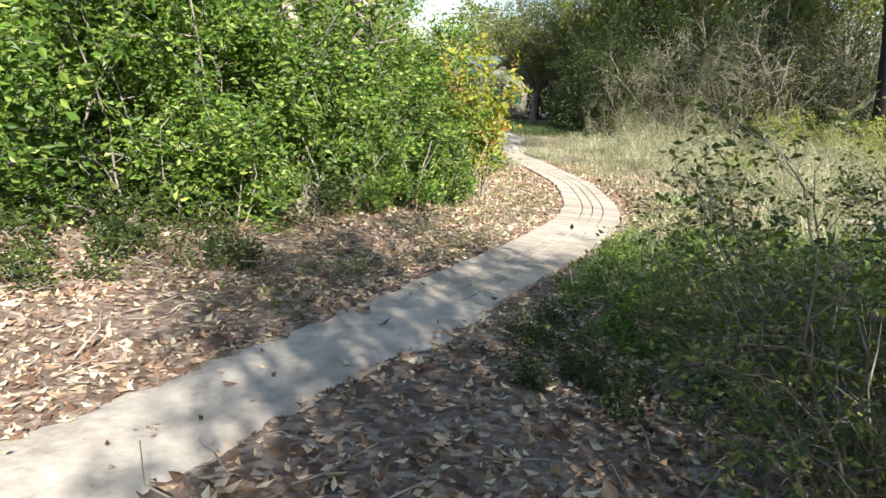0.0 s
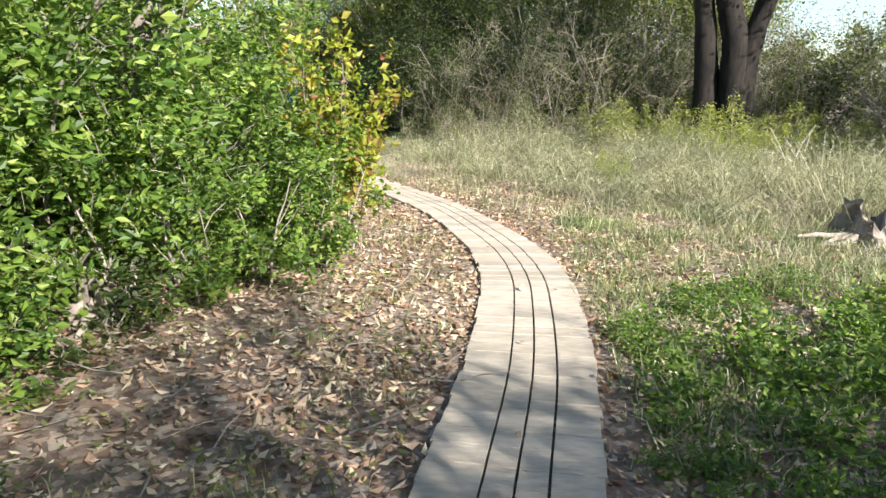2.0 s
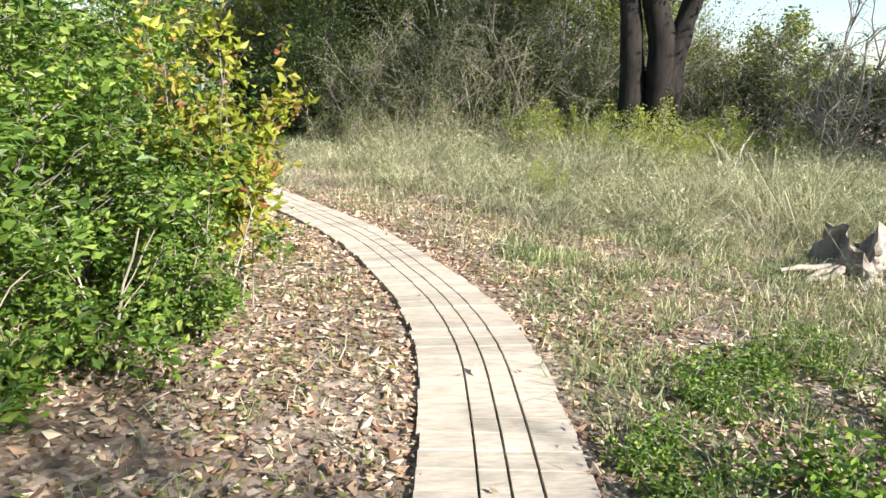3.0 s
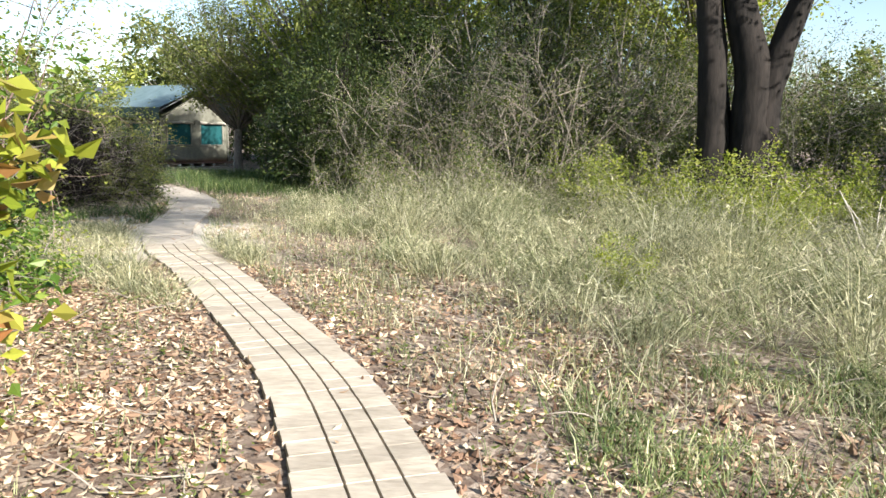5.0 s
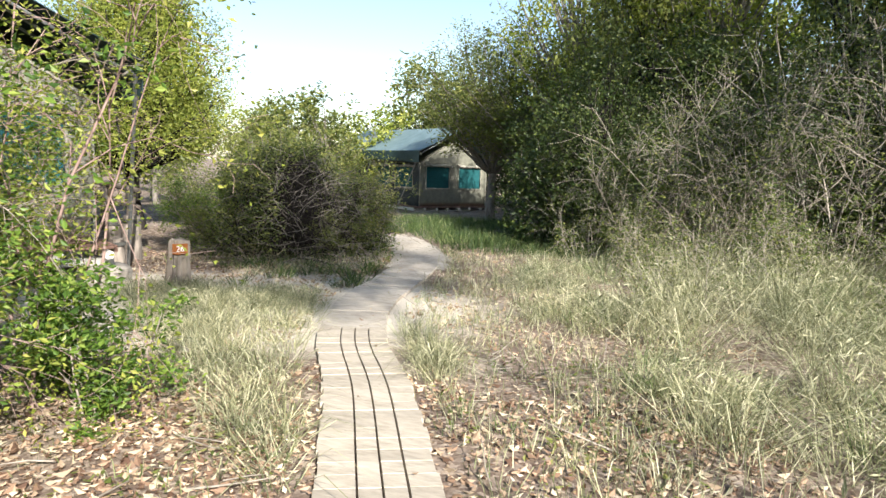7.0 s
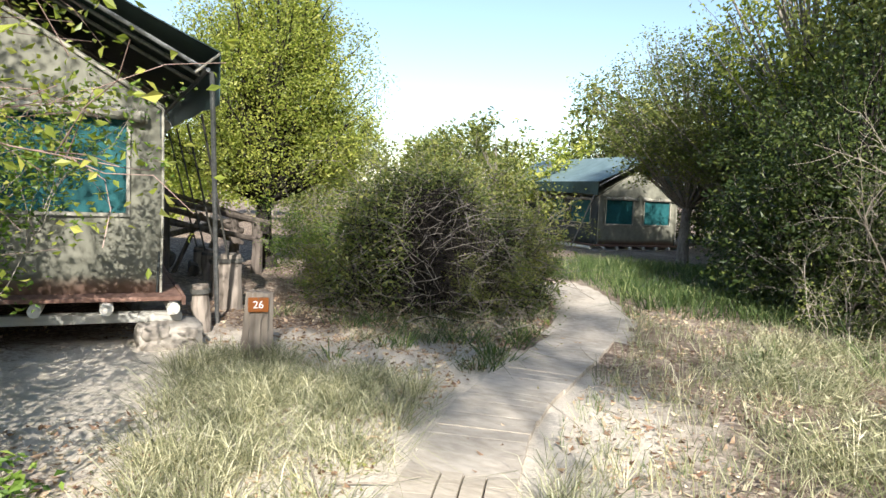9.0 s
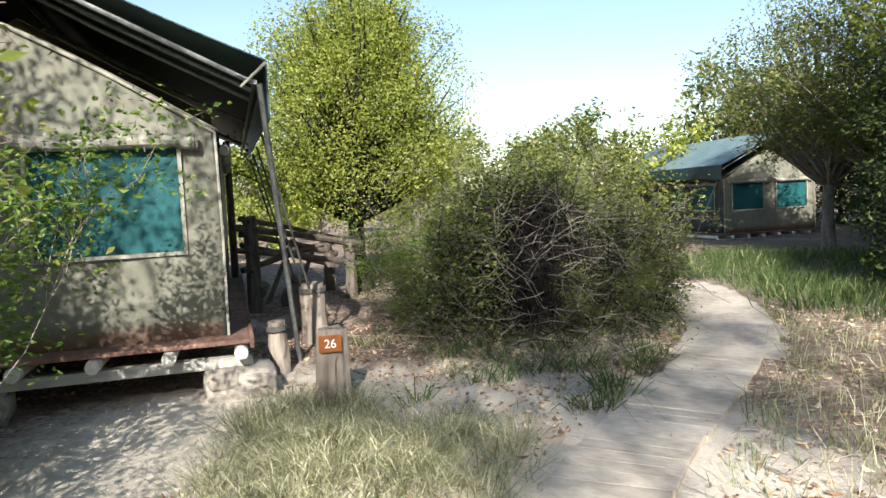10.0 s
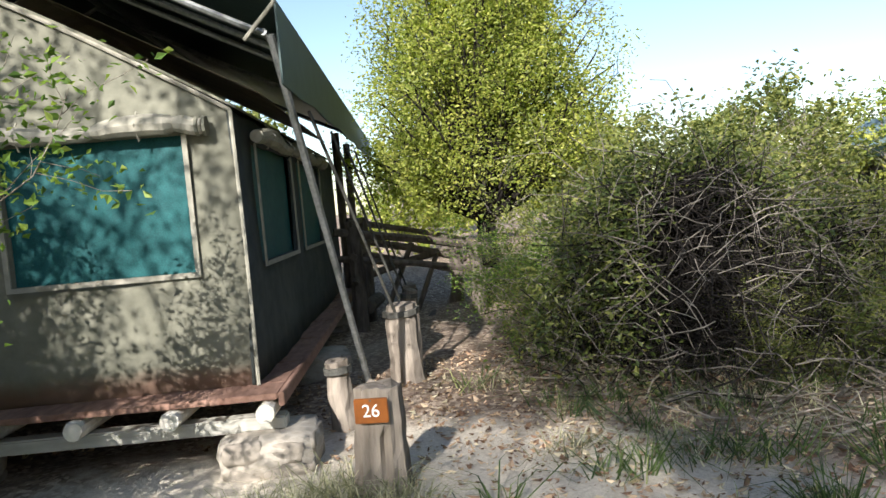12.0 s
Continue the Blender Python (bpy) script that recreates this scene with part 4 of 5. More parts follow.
# brush heap
def build_brush_heap(seed, rx, ry, h, sticks):
    """Cut branches heaped into a dome: fine twigs inside, coloured near black as inner shade, pale arching sticks
    outside, green shoots on top.
    """
    rng = np.random.default_rng(seed)
    t = tagged(new("brush_heap"), "tangled heap of dry grey brushwood with green shoots", "brushwood", "brush heaps")

    def dome(n, lo, hi, zlo=0.02):
        a, q, zz = rng.uniform(0, 6.283, n), rng.uniform(lo, hi, n), rng.uniform(zlo, 1.0, n)
        w = np.sqrt(np.clip(1 - zz ** 1.7, 0.03, 1)) * q * (1 + 0.18 * np.sin(3 * a + seed) + 0.1 * np.sin(7 * a + zz * 5))
        return np.stack([np.cos(a) * w * rx, np.sin(a) * w * ry, zz * h * (0.75 + 0.25 * q)], 1)

    n = int(sticks * 4.5)
    p = dome(n, 0.1, 0.95)
    l = grow(rng, p, rand_dirs(rng, n), rng.uniform(0.25, 0.7, n), 4, 0.25, -0.05)
    l[..., 2] = np.clip(l[..., 2], 0.0, h * 1.05)
    tagged(obj("brushwood_core", mesh_from("brushwood_core", *tubes(l, 0.006 * np.linspace(1, 0.5, 4)[None] * rng.uniform(0.5, 1.5, (n, 1)), 3), M_BARK_DARK_SHADE, True), t, "fine twigs inside the heap, coloured dark for inner shade"), kind="stuff")
    n = sticks
    p = dome(n, 0.75, 1.0)
    out = unit(p * [1, 1, 0] + 1e-6)
    d = unit(np.stack([-out[:, 1], out[:, 0], np.zeros(n)], 1) * rng.normal(size=(n, 1)) + np.array([0, 0, 0.4]) * rng.normal(size=(n, 1)) + out * 0.55 * rng.uniform(-0.3, 1, (n, 1)))
    l = grow(rng, p, d, rng.uniform(0.2, 1.25, n), 6, 0.26, -0.08)
    l[..., 2] = np.clip(l[..., 2], 0.01, h * 1.3)
    tagged(obj("brushwood_shell", mesh_from("brushwood_shell", *tubes(l, 0.005 * np.linspace(1, 0.4, 6)[None] * rng.uniform(0.35, 1.4, (n, 1)), 4), M_BARK, True), t, "pale grey arching sticks"), kind="stuff")
    n = int(sticks * 1.7)
    p = dome(n, 0.85, 1.12, 0.1)
    p = p[(np.sin(p[:, 0] * 2.4 + seed) + np.sin(p[:, 1] * 3.1)) > -0.25]
    lv, lf = leaves_at(rng, p, 24, 0.14, 0.055)
    lv[:, 2] = np.maximum(lv[:, 2], 0.02)
    obj("foliage", mesh_from("foliage", lv, lf, M_LEAF_MID), t, "green leafy shoots")
    return t


put(build_brush_heap(21, 1.4, 1.3, 1.8, 560), -6.1, 20.4, 1.0, 0)
put(build_brush_heap(22, 1.1, 1.1, 1.5, 420), -7.2, 20.9, 1.0, 60)
put(build_brush_heap(23, 0.8, 0.8, 1.2, 260), -5.5, 21.4, 1.0, 0)
S_GREEN = shrub_meshes("green_side", 23, 1.9, 1.0, 10, 7, 6, 8, 0.055, 0.09, 0.014, M_LEAF_OLIVE, M_BARK, 0.5, 0.06, 0.08)
green = plant("leafy_shrub", S_GREEN, "green leafy shrub growing into the brush heap", "shrub", "leafy shrubs", "branchwork", "foliage")
put(green, -7.8, 20.9, 0.8, 0)
for x, y, k, a in ((-7.3, 19.9, 0.5, 140), (-5.05, 20.6, 0.42, 20), (-5.6, 21.8, 0.7, 90), (-6.4, 21.7, 1.1, 210), (-7.2, 21.9, 1.2, 300)):
    put_copy(green, x, y, k, a)

# round tree beside the steps
T_ROUND = tree_meshes("round_tree", 41, 4.9, 0.14, 3.55, 1.8, 1.42, 280, 320, 0.055, 0.34, M_LEAF_YELLOW, M_BARK_DARK_SHADE, 0.35, 5, 5, 0.35, 1.0)
round_tree = plant("round_tree", T_ROUND, "round-crowned tree with fine yellow-green leaves and dark trunk", "tree")
put(round_tree, -10.9, 21.8, 1.12, 0)

# hedge of bush and grey thickets behind the grass; hedge_b's leaves darkened for shade
T_HEDGE = [tree_meshes("hedge_a", 51, 5.2, 0.12, 2.8, 1.9, 2.5, 90, 130, 0.11, 0.42, M_LEAF_OLIVE, M_BARK_DARK_SHADE, 0.15, 3),
           tree_meshes("hedge_b", 52, 6.2, 0.13, 3.1, 2.1, 2.9, 100, 130, 0.11, 0.42, M_LEAF_DARK, M_BARK_DARK_SHADE, 0.15, 3)]
T_HEDGE.append(tree_meshes("hedge_c", 54, 5.6, 0.11, 2.9, 1.9, 2.6, 80, 120, 0.085, 0.46, M_LEAF_MID, M_BARK, 0.15, 5))
hedge = [plant("bush_tree", m, "dense green bush tree of the woodland edge", "tree", "woodland trees") for m in T_HEDGE]
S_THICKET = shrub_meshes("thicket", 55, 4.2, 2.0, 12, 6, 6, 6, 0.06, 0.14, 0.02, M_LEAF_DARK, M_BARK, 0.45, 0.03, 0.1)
thicket = plant("thicket_shrub", S_THICKET, "tall grey twiggy thicket with scattered leaves", "shrub", "thickets", "branchwork", "foliage")
put(hedge[0], -1.2, 31.0, 1.1, 200, sz=1.5)
put(hedge[1], 0.3, 25.6, 0.9, 30, sz=0.8)
put_copy(hedge[1], -1.3, 23.9, 0.6, 250, sz=0.72)
put(hedge[2], 5.6, 25.6, 1.0, 170, sz=1.0)
put(thicket, 2.6, 22.8, 0.95, 0)
for k, x, y, s, a in ((1, -2.3, 28.2, 0.9, 50), (0, -1.0, 28.5, 1.1, 80), (0, 3.2, 25.8, 1.0, 140), (0, 8.5, 26.0, 1.0, 220),
                      (2, 8.0, 28.5, 1.1, 10), (0, 15.0, 21.5, 0.8, 310), (1, -2.6, 33.0, 1.15, 60),
                      (2, 17.0, 19.0, 0.9, 120), (2, 15.5, 21.0, 0.9, 40), (2, 1.2, 26.2, 1.1, 75), (1, -1.9, 25.6, 0.72, 0), (1, -4.2, 37.0, 1.0, 15), (2, 2.2, 24.2, 0.6, 10)):
    put_copy(hedge[k], x, y, s, a, sz=s * ((1.4 if x < 7 else 0.9) if k == 0 else 0.8))
T_LOW = tree_meshes("low_bush", 53, 2.3, 0.05, 1.15, 1.0, 1.2, 40, 90, 0.09, 0.34, M_LEAF_DARK, M_BARK, 0.1, 3)
low_bush = plant("low_bush", T_LOW, "low dark green bush before the woodland edge", "shrub", "low bushes")
put(low_bush, 7.6, 23.6, 1.0, 280)
for x, y, s, a in ((-1.0, 23.6, 1.1, 60), (1.0, 23.6, 1.15, 130), (4.6, 23.8, 1.15, 200), (9.8, 22.2, 1.0, 340), (-2.8, 25.2, 1.0, 30), (12.0, 20.0, 1.0, 77), (3.4, 23.2, 0.9, 98), (-6.4, 39.5, 1.4, 50), (-5.2, 38.0, 1.5, 150), (-4.3, 36.0, 1.4, 250), (-7.2, 44.0, 1.6, 20), (-2.0, 24.3, 1.1, 10), (6.0, 23.4, 1.1, 222), (2.3, 23.5, 1.2, 301)):
    put_copy(low_bush, x, y, s, a)
for i in range(12):
    put_copy(low_bush, -18 + i * 1.9, 48.5 + 1.5 * math.sin(i * 2.3), 2.1, i * 67)
for x, y, s, a in ((0.8, 23.4, 0.75, 60), (4.3, 23.2, 0.95, 120), (5.7, 24.0, 1.0, 300), (8.8, 23.4, 0.8, 20), (11.2, 21.4, 0.75, 140), (3.4, 24.4, 1.1, 30), (-1.1, 23.4, 0.55, 90)):
    put_copy(thicket, x, y, s, a)

S_BARE = shrub_meshes("bare_thicket", 57, 3.6, 1.7, 11, 7, 7, 2, 0.06, 0.12, 0.019, M_LEAF_MID, M_TWIG, 0.5, 0.02, 0.1, 0.4)
bare = plant("thicket_shrub", S_BARE, "grey bare-stemmed thicket with crossing pale branches", "shrub", "thickets", "branchwork", "foliage")
put(bare, 3.0, 22.4, 1.0, 0)
for x, y, k, a in ((4.6, 22.6, 1.1, 70), (1.2, 22.6, 0.85, 140), (7.2, 22.6, 1.0, 220), (9.2, 21.4, 1.0, 290), (11.0, 20.0, 0.9, 30), (12.6, 18.6, 0.9, 110), (-0.4, 23.0, 0.7, 190), (5.9, 21.9, 0.8, 330), (14.2, 17.0, 1.0, 250)):
    put_copy(bare, x, y, k, a)
S_SCRUB = shrub_meshes("scrub", 58, 1.2, 0.9, 12, 6, 5, 2, 0.045, 0.06, 0.008, M_LEAF_MID, M_TWIG, 0.6, 0.02, 0.08, 0.4)
scrub = plant("dry_scrub", S_SCRUB, "low dry scrub of grey twigs and few leaves", "shrub", "dry scrub", "branchwork", "foliage")
put(scrub, 1.4, 19.6, 0.9, 0)
for x, y, k, a in ((0.2, 20.6, 1.0, 60), (2.5, 20.4, 1.1, 130), (3.9, 20.9, 1.2, 200), (-1.0, 21.8, 1.0, 270), (5.2, 20.3, 1.1, 330), (1.2, 21.5, 1.2, 20), (7.9, 20.0, 1.1, 95), (9.6, 19.2, 1.1, 165), (3.2, 18.2, 0.8, 230), (10.8, 17.6, 1.2, 300), (0.6, 17.9, 0.7, 40), (6.6, 21.2, 1.2, 110), (8.8, 16.6, 0.9, 10)):
    put_copy(scrub, x, y, k, a)

T_SPREAD = tree_meshes("spreading", 63, 7.5, 0.16, 5.0, 3.1, 2.3, 120, 210, 0.10, 0.45, M_LEAF_OLIVE, M_BARK, 0.3, 4)
T_LIGHT = tree_meshes("light_tree", 64, 7.5, 0.16, 5.0, 2.9, 2.4, 110, 110, 0.12, 0.45, M_LEAF_YELLOW, M_BARK, 0.3, 4)
spreading_tall = plant("woodland_tree", T_LIGHT, "tall yellow-green tree behind the dark thicket", "tree", "woodland trees")
spreading = plant("spreading_tree", T_SPREAD, "spreading olive green tree overhanging the far tent, copied unseen as shade caster", "tree", "woodland trees")
put(spreading, -6.7, 34.1, 0.95, 60, sz=0.95)
put_copy(spreading, -1.5, 41.0, 1.1, 200, sz=1.25)
put_copy(spreading, -4.6, 33.2, 1.0, 120, sz=0.85)
# two unseen copies added on the sunny side to shade the thicket
put_copy(spreading, 17.0, 15.0, 1.15, 90, sz=1.25)
put_copy(spreading, 15.5, 12.5, 1.0, 20, sz=1.1)
put(spreading_tall, -2.9, 30.6, 1.0, 10, sz=1.3)
for x, y, a in ((0.6, 29.4, 120), (4.6, 28.4, 220), (8.6, 28.2, 300)):
    put_copy(spreading_tall, x, y, 1.05, a, sz=1.35)

# great tree with three stems, bark darkened in place of crown shade
def build_great_tree():
    rng = np.random.default_rng(61)
    t = tagged(new("great_tree"), "massive old tree with three rough trunks coloured dark for crown shade", "tree")
    stems = (([(-0.36, 0, -0.2), (-0.34, 0, 1.9), (-0.56, 0, 4.0), (-0.9, 0.1, 6.6), (-1.5, 0.3, 9.4)], 0.27),
             ([(0.34, 0, -0.2), (0.34, 0, 1.7), (0.26, 0, 2.9), (-0.12, 0.05, 4.3), (-0.3, 0.5, 6.8), (0.3, 0.9, 9.8)], 0.36),
             ([(0.52, 0, -0.2), (0.5, 0, 1.7), (0.62, 0, 2.8), (0.98, 0.0, 4.1), (1.5, 0.2, 6.4), (2.3, 0.2, 9.2)], 0.27))
    ends = []
    for i, (pp, r) in enumerate(stems):
        pts = smooth_line3(pp, 16)
        rad = r * np.linspace(1.2, 0.45, 16)
        v, f = tubes(pts[None], rad[None], 14)
        v = v + unit(v - np.repeat(pts, 14, 0)) * (rng.normal(size=(len(v), 1)) * 0.02)
        obj("trunk", mesh_from("trunk", v, f, M_BARK_DARK_SHADE, True), t)
        ends.append(pts[-5:])
    tips = np.concatenate(ends)
    st = np.repeat(tips, 3, 0)
    d = unit(rng.normal(size=st.shape) * [1, 1, 0.5] + [0, 0, 0.35])
    l1 = grow(rng, st, d, rng.uniform(2.4, 5.2, len(st)), 6, 0.2, -0.02)
    p, dd, _ = fork(rng, l1, 6, 0.8, 0.0)
    l2 = grow(rng, p, dd, rng.uniform(0.7, 1.5, len(p)), 4, 0.3, -0.03)
    v, f = joined([tubes(l1, 0.09 * np.linspace(1, 0.2, 6)[None] * np.ones((len(l1), 1)), 6), tubes(l2, 0.014 * np.linspace(1, 0.3, 4)[None] * np.ones((len(l2), 1)), 4)])
    obj("limbwork", mesh_from("limbwork", v, f, M_BARK_DARK_SHADE, True), t)
    lv, lf = leaves_at(rng, np.concatenate([l2[:, 2], l2[:, 3]]), 45, 0.32, 0.12)
    obj("crown", mesh_from("crown", lv, lf, M_LEAF_OLIVE), t)
    return t


def smooth_line3(points, n):
    p = np.array([points[0], *points, points[-1]], dtype=float)
    q = np.linspace(0, len(points) - 1.0001, n)
    i = q.astype(int)
    t = (q - i)[:, None]
    a, b, c, d = p[i], p[i + 1], p[i + 2], p[i + 3]
    return 0.5 * (2 * b + (c - a) * t + (2 * a - 5 * b + 4 * c - d) * t ** 2 + (3 * b - a - 3 * c + d) * t ** 3)


great = put(build_great_tree(), 6.45, 19.95, 1.0, -20)
T_TALL = tree_meshes("tall_tree", 62, 15.0, 0.048, 12.3, 3.7, 2.6, 120, 100, 0.12, 0.42, M_LEAF_OLIVE, M_BARK_DARK_SHADE, 0.87)
tall_tree = plant("tall_tree", T_TALL, "tall slender dark tree on the sunny side", "tree")
put(tall_tree, 8.4, 5.6, 1.0, 0)
put_copy(backing, 7.5, -4.7, 0.58, 40, sz=1.3)

# fresh small shrubs in the grass below it
S_FRESH = shrub_meshes("fresh", 71, 1.15, 0.8, 9, 5, 4, 6, 0.05, 0.06, 0.008, M_LEAF_YELLOW, M_TWIG, 0.4, 0.0, 0.1)
fresh = plant("small_shrub", S_FRESH, "small fresh green shrub in tall grass", "shrub", "small shrubs", "branchwork", "foliage")
put(fresh, 5.4, 17.6, 1.1, 0)
for x, y, s, a in ((6.3, 17.3, 1.2, 40), (4.4, 18.6, 1.0, 90), (7.2, 18.0, 1.0, 150), (3.7, 19.4, 1.1, 210), (7.9, 17.2, 0.9, 300), (5.8, 16.3, 0.8, 10), (3.0, 13.3, 0.5, 20), (9.0, 18.4, 1.0, 70)):
    put_copy(fresh, x, y, s, a)

# dead grey tree to the far side of the clearing
S_DEAD = shrub_meshes("dead_tree", 75, 3.6, 1.0, 5, 8, 7, 0, 0.05, 0.1, 0.045, None, M_TWIG, 0.4, 0.1, 0.15)
dead = plant("dead_tree", S_DEAD, "bare dead tree with grey tangled branches", "tree", "", "branchwork")
put(dead, 9.6, 17.6, 1.0, 0)

# distant woods
T_FAR = [tree_meshes("far_a", 81, 8.0, 0.16, 4.6, 3.0, 3.6, 38, 75, 0.34, 0.75, M_LEAF_OLIVE, M_BARK, 0.2, 1, 3), tree_meshes("far_b", 82, 7.0, 0.16, 3.7, 2.8, 3.3, 38, 75, 0.34, 0.75, M_LEAF_YELLOW, M_BARK, 0.2, 1, 3)]
far = [plant("woodland_tree", m, "distant olive green woodland tree", "tree", "far trees") for m in T_FAR]
put(far[0], -14, 47, 1.0, 0)
put(far[1], -9, 50, 1.0, 0)
for i in range(34):
    x = -44 + i * 2.6 + rs.uniform(-1, 1)
    y = 46 + rs.uniform(-4, 9) - 0.25 * abs(x + 6) * (x < -14)
    if -23 < x < -16:
        continue
    put_copy(far[i % 2], x, y, rs.uniform(0.62, 0.95), rs.uniform(0, 360))
for x, y, s in ((-18, 30, 0.55), (-21, 33, 0.6), (-15.5, 34, 0.5), (-24, 28, 0.6), (-17, 40, 0.7), (-20, 25, 0.5), (-13.5, 30.5, 0.42), (-19, 20, 0.6), (-17, 13, 0.8), (-14, 9, 0.9)):
    put_copy(far[rs.randrange(2)], x, y, s, rs.uniform(0, 360))
# woods behind and beside the start, out of the way of the sun
for x, y, s in ((-7, -1, 0.6), (-5, -5, 0.7), (0, -8, 0.7), (-9.5, 3, 0.75), (-9, 7, 0.7), (-8.5, 11, 0.6), (20, 20, 0.8), (22, 14, 0.7), (2, 32, 1.1), (6.5, 31, 1.1), (-0.5, 37, 1.2), (-3.0, 41, 1.1)):
    put_copy(far[rs.randrange(2)], x, y, s, rs.uniform(0, 360))


# ---- stump, snag ----
def build_stump(name, h, r, seed, label):
    t = tagged(new(name), label, "stump", "old stumps")
    rng = np.random.default_rng(seed)
    k, s = 10, 26
    ridge = (0.3 + 0.45 * (0.5 + 0.5 * np.sin(np.arange(s) * 0.5 + seed)) + rng.uniform(-0.07, 0.12, s)) * h
    v = np.empty((k, s, 3))
    for j in range(s):
        a = 2 * math.pi * j / s
        lob = 1 + 0.28 * math.sin(3 * a + seed) + 0.16 * math.sin(7 * a)
        for i in range(k):
            q = i / (k - 1)
            rr = r * lob * (1.2 - 0.45 * q ** 0.6) + 0.02 * rng.normal()
            v[i, j] = (math.cos(a) * rr, math.sin(a) * rr, -0.05 + q * ridge[j])
    i, j = np.meshgrid(np.arange(k - 1), np.arange(s), indexing="ij")
    f = np.stack([i * s + j, i * s + (j + 1) % s, (i + 1) * s + (j + 1) % s, (i + 1) * s + j], -1).reshape(-1, 4)
    n0 = k * s
    inner = v[-1] * [0.6, 0.6, 0.12]
    verts = np.concatenate([v.reshape(-1, 3), inner])
    jj = np.arange(s)
    f2 = np.stack([(k - 1) * s + jj, (k - 1) * s + (jj + 1) % s, n0 + (jj + 1) % s, n0 + jj], -1)
    obj("stump_wood", mesh_from("stump_wood", verts, [f, f2, (n0 + jj)[None]], M_STUMP), t)
    for q in range(6):
        a = rng.uniform(0, 6.28)
        d = np.array([[math.cos(a), math.sin(a), 0.0]])
        line = grow(rng, d * r * 0.8 + [0, 0, 0.05], unit(d + [0, 0, -0.05]), np.array([r * rng.uniform(1.2, 2.6)]), 6, 0.2)
        line[..., 2] = np.clip(line[..., 2], 0.0, 0.08)
        obj("root", mesh_from("root", *tubes(line, 0.05 * np.linspace(1, 0.3, 6)[None], 6), M_STUMP, True), t)
    return t


put(build_stump("tree_stump", 0.66, 0.29, 3, "jagged bleached tree stump with exposed roots"), 5.15, 9.5, 1.0, 40)
S_SNAG = shrub_meshes("snag", 85, 0.85, 0.25, 3, 4, 2, 0, 0.05, 0.1, 0.05, None, M_BARK, 0.3, 0.0, 0.3)
snag = plant("dead_snag", S_SNAG, "short bleached dead snag at the shrub's foot", "snag", "", "branchwork")
put(snag, -1.35, 5.85, 0.7, 0)
put(build_stump("snag_stump", 0.5, 0.11, 8, "thin splintered grey stump under the shrub"), -1.3, 5.7, 1.0, 0)


S_PALE = shrub_meshes("pale_trunk", 87, 3.4, 0.2, 2, 5, 3, 0, 0.05, 0.1, 0.12, None, M_TWIG, 0.12, 0.0, 0.3)
pale = plant("dead_tree", S_PALE, "bleached dead trunk rising through green shrubs", "tree", "", "branchwork")
put(pale, -2.3, 7.75, 1.15, 0)


# ---- grass, litter and twigs ----
def area(rng, n, x0, x1, y0, y1, keep):
    p = np.stack([rng.uniform(x0, x1, n), rng.uniform(y0, y1, n)], 1)
    return p[keep(p[:, 0], p[:, 1], rng.uniform(0, 1, n))]


def patchy(x, y, s=0.9):
    return 0.5 + 0.25 * (np.sin(x * 1.9 * s + 1.3 * np.sin(y * 1.1 * s)) + np.sin(y * 2.3 * s + 1.7 * np.cos(x * 0.9 * s)))


def blades(rng, pos, height, width, lean, clump=0.06, per=1):
    """Bent tapering blades of three triangles."""
    p = np.repeat(pos, per, 0)
    n = len(p)
    off = rng.normal(size=(n, 2)) * clump
    x, y = p[:, 0] + off[:, 0], p[:, 1] + off[:, 1]
    b = np.stack([x, y, rise(x, y)], 1)
    a = np.where(rng.uniform(size=n) < 0.6, np.arctan2(off[:, 1], off[:, 0]), rng.uniform(0, 6.28, n))
    out = np.stack([np.cos(a), np.sin(a), np.zeros(n)], 1)
    fa = rng.uniform(0, 6.28, n)
    side = np.stack([np.cos(fa), np.sin(fa), np.zeros(n)], 1)
    h = (np.repeat(height, per) if np.ndim(height) else height) * rng.uniform(0.45, 1.15, n)
    w = width * rng.uniform(0.6, 1.3, n)
    le = lean * rng.uniform(0.1, 1.3, n)
    mid = b + np.array([0, 0, 1]) * (h * 0.6)[:, None] + out * (h * le * 0.35)[:, None]
    tip = b + np.array([0, 0, 1]) * (h * (1 - 0.35 * le))[:, None] + out * (h * le)[:, None]
    v = np.stack([b - side * w[:, None] / 2, b + side * w[:, None] / 2, mid + side * w[:, None] * 0.35, mid - side * w[:, None] * 0.35, tip], 1)
    i = np.arange(n)[:, None] * 5
    return v.reshape(-1, 3), [i + [0, 1, 2, 3], i + [3, 2, 4]]


def scatter_grass(name, seed, pos, height, width, lean, per, mat, label, clump=0.06):
    rng = np.random.default_rng(seed)
    v, f = blades(rng, pos, height, width, lean, clump, per)
    return tagged(obj(name, mesh_from(name, v, f, mat)), label, "grass", kind="stuff")


def meadow(x, y):
    """How far a place lies inside the tall grass."""
    edge = np.interp(y, [9.0, 11.0, 12.5, 14.0, 15.5, 17.0, 19.0, 21.0, 24], [5.0, 2.9, 1.9, 1.0, 0.2, -0.8, -1.5, -2.0, -3.2])
    return x - edge


g = np.random.default_rng(90)
tall = area(g, 3400, -3.0, 16.0, 7.0, 23.5, lambda x, y, r: (meadow(x, y) > 0) & (np.hypot(x - 5, (y - 17) * 0.95) < 9.2 + np.sin(x * 1.7) + np.cos(y * 1.3)) & (r < 0.12 + 0.88 * patchy(x, y, 1.9)) & (np.hypot(x - 5.3, y - 9.4) > 1.2) & (y < 21.5 + 0.2 * x))
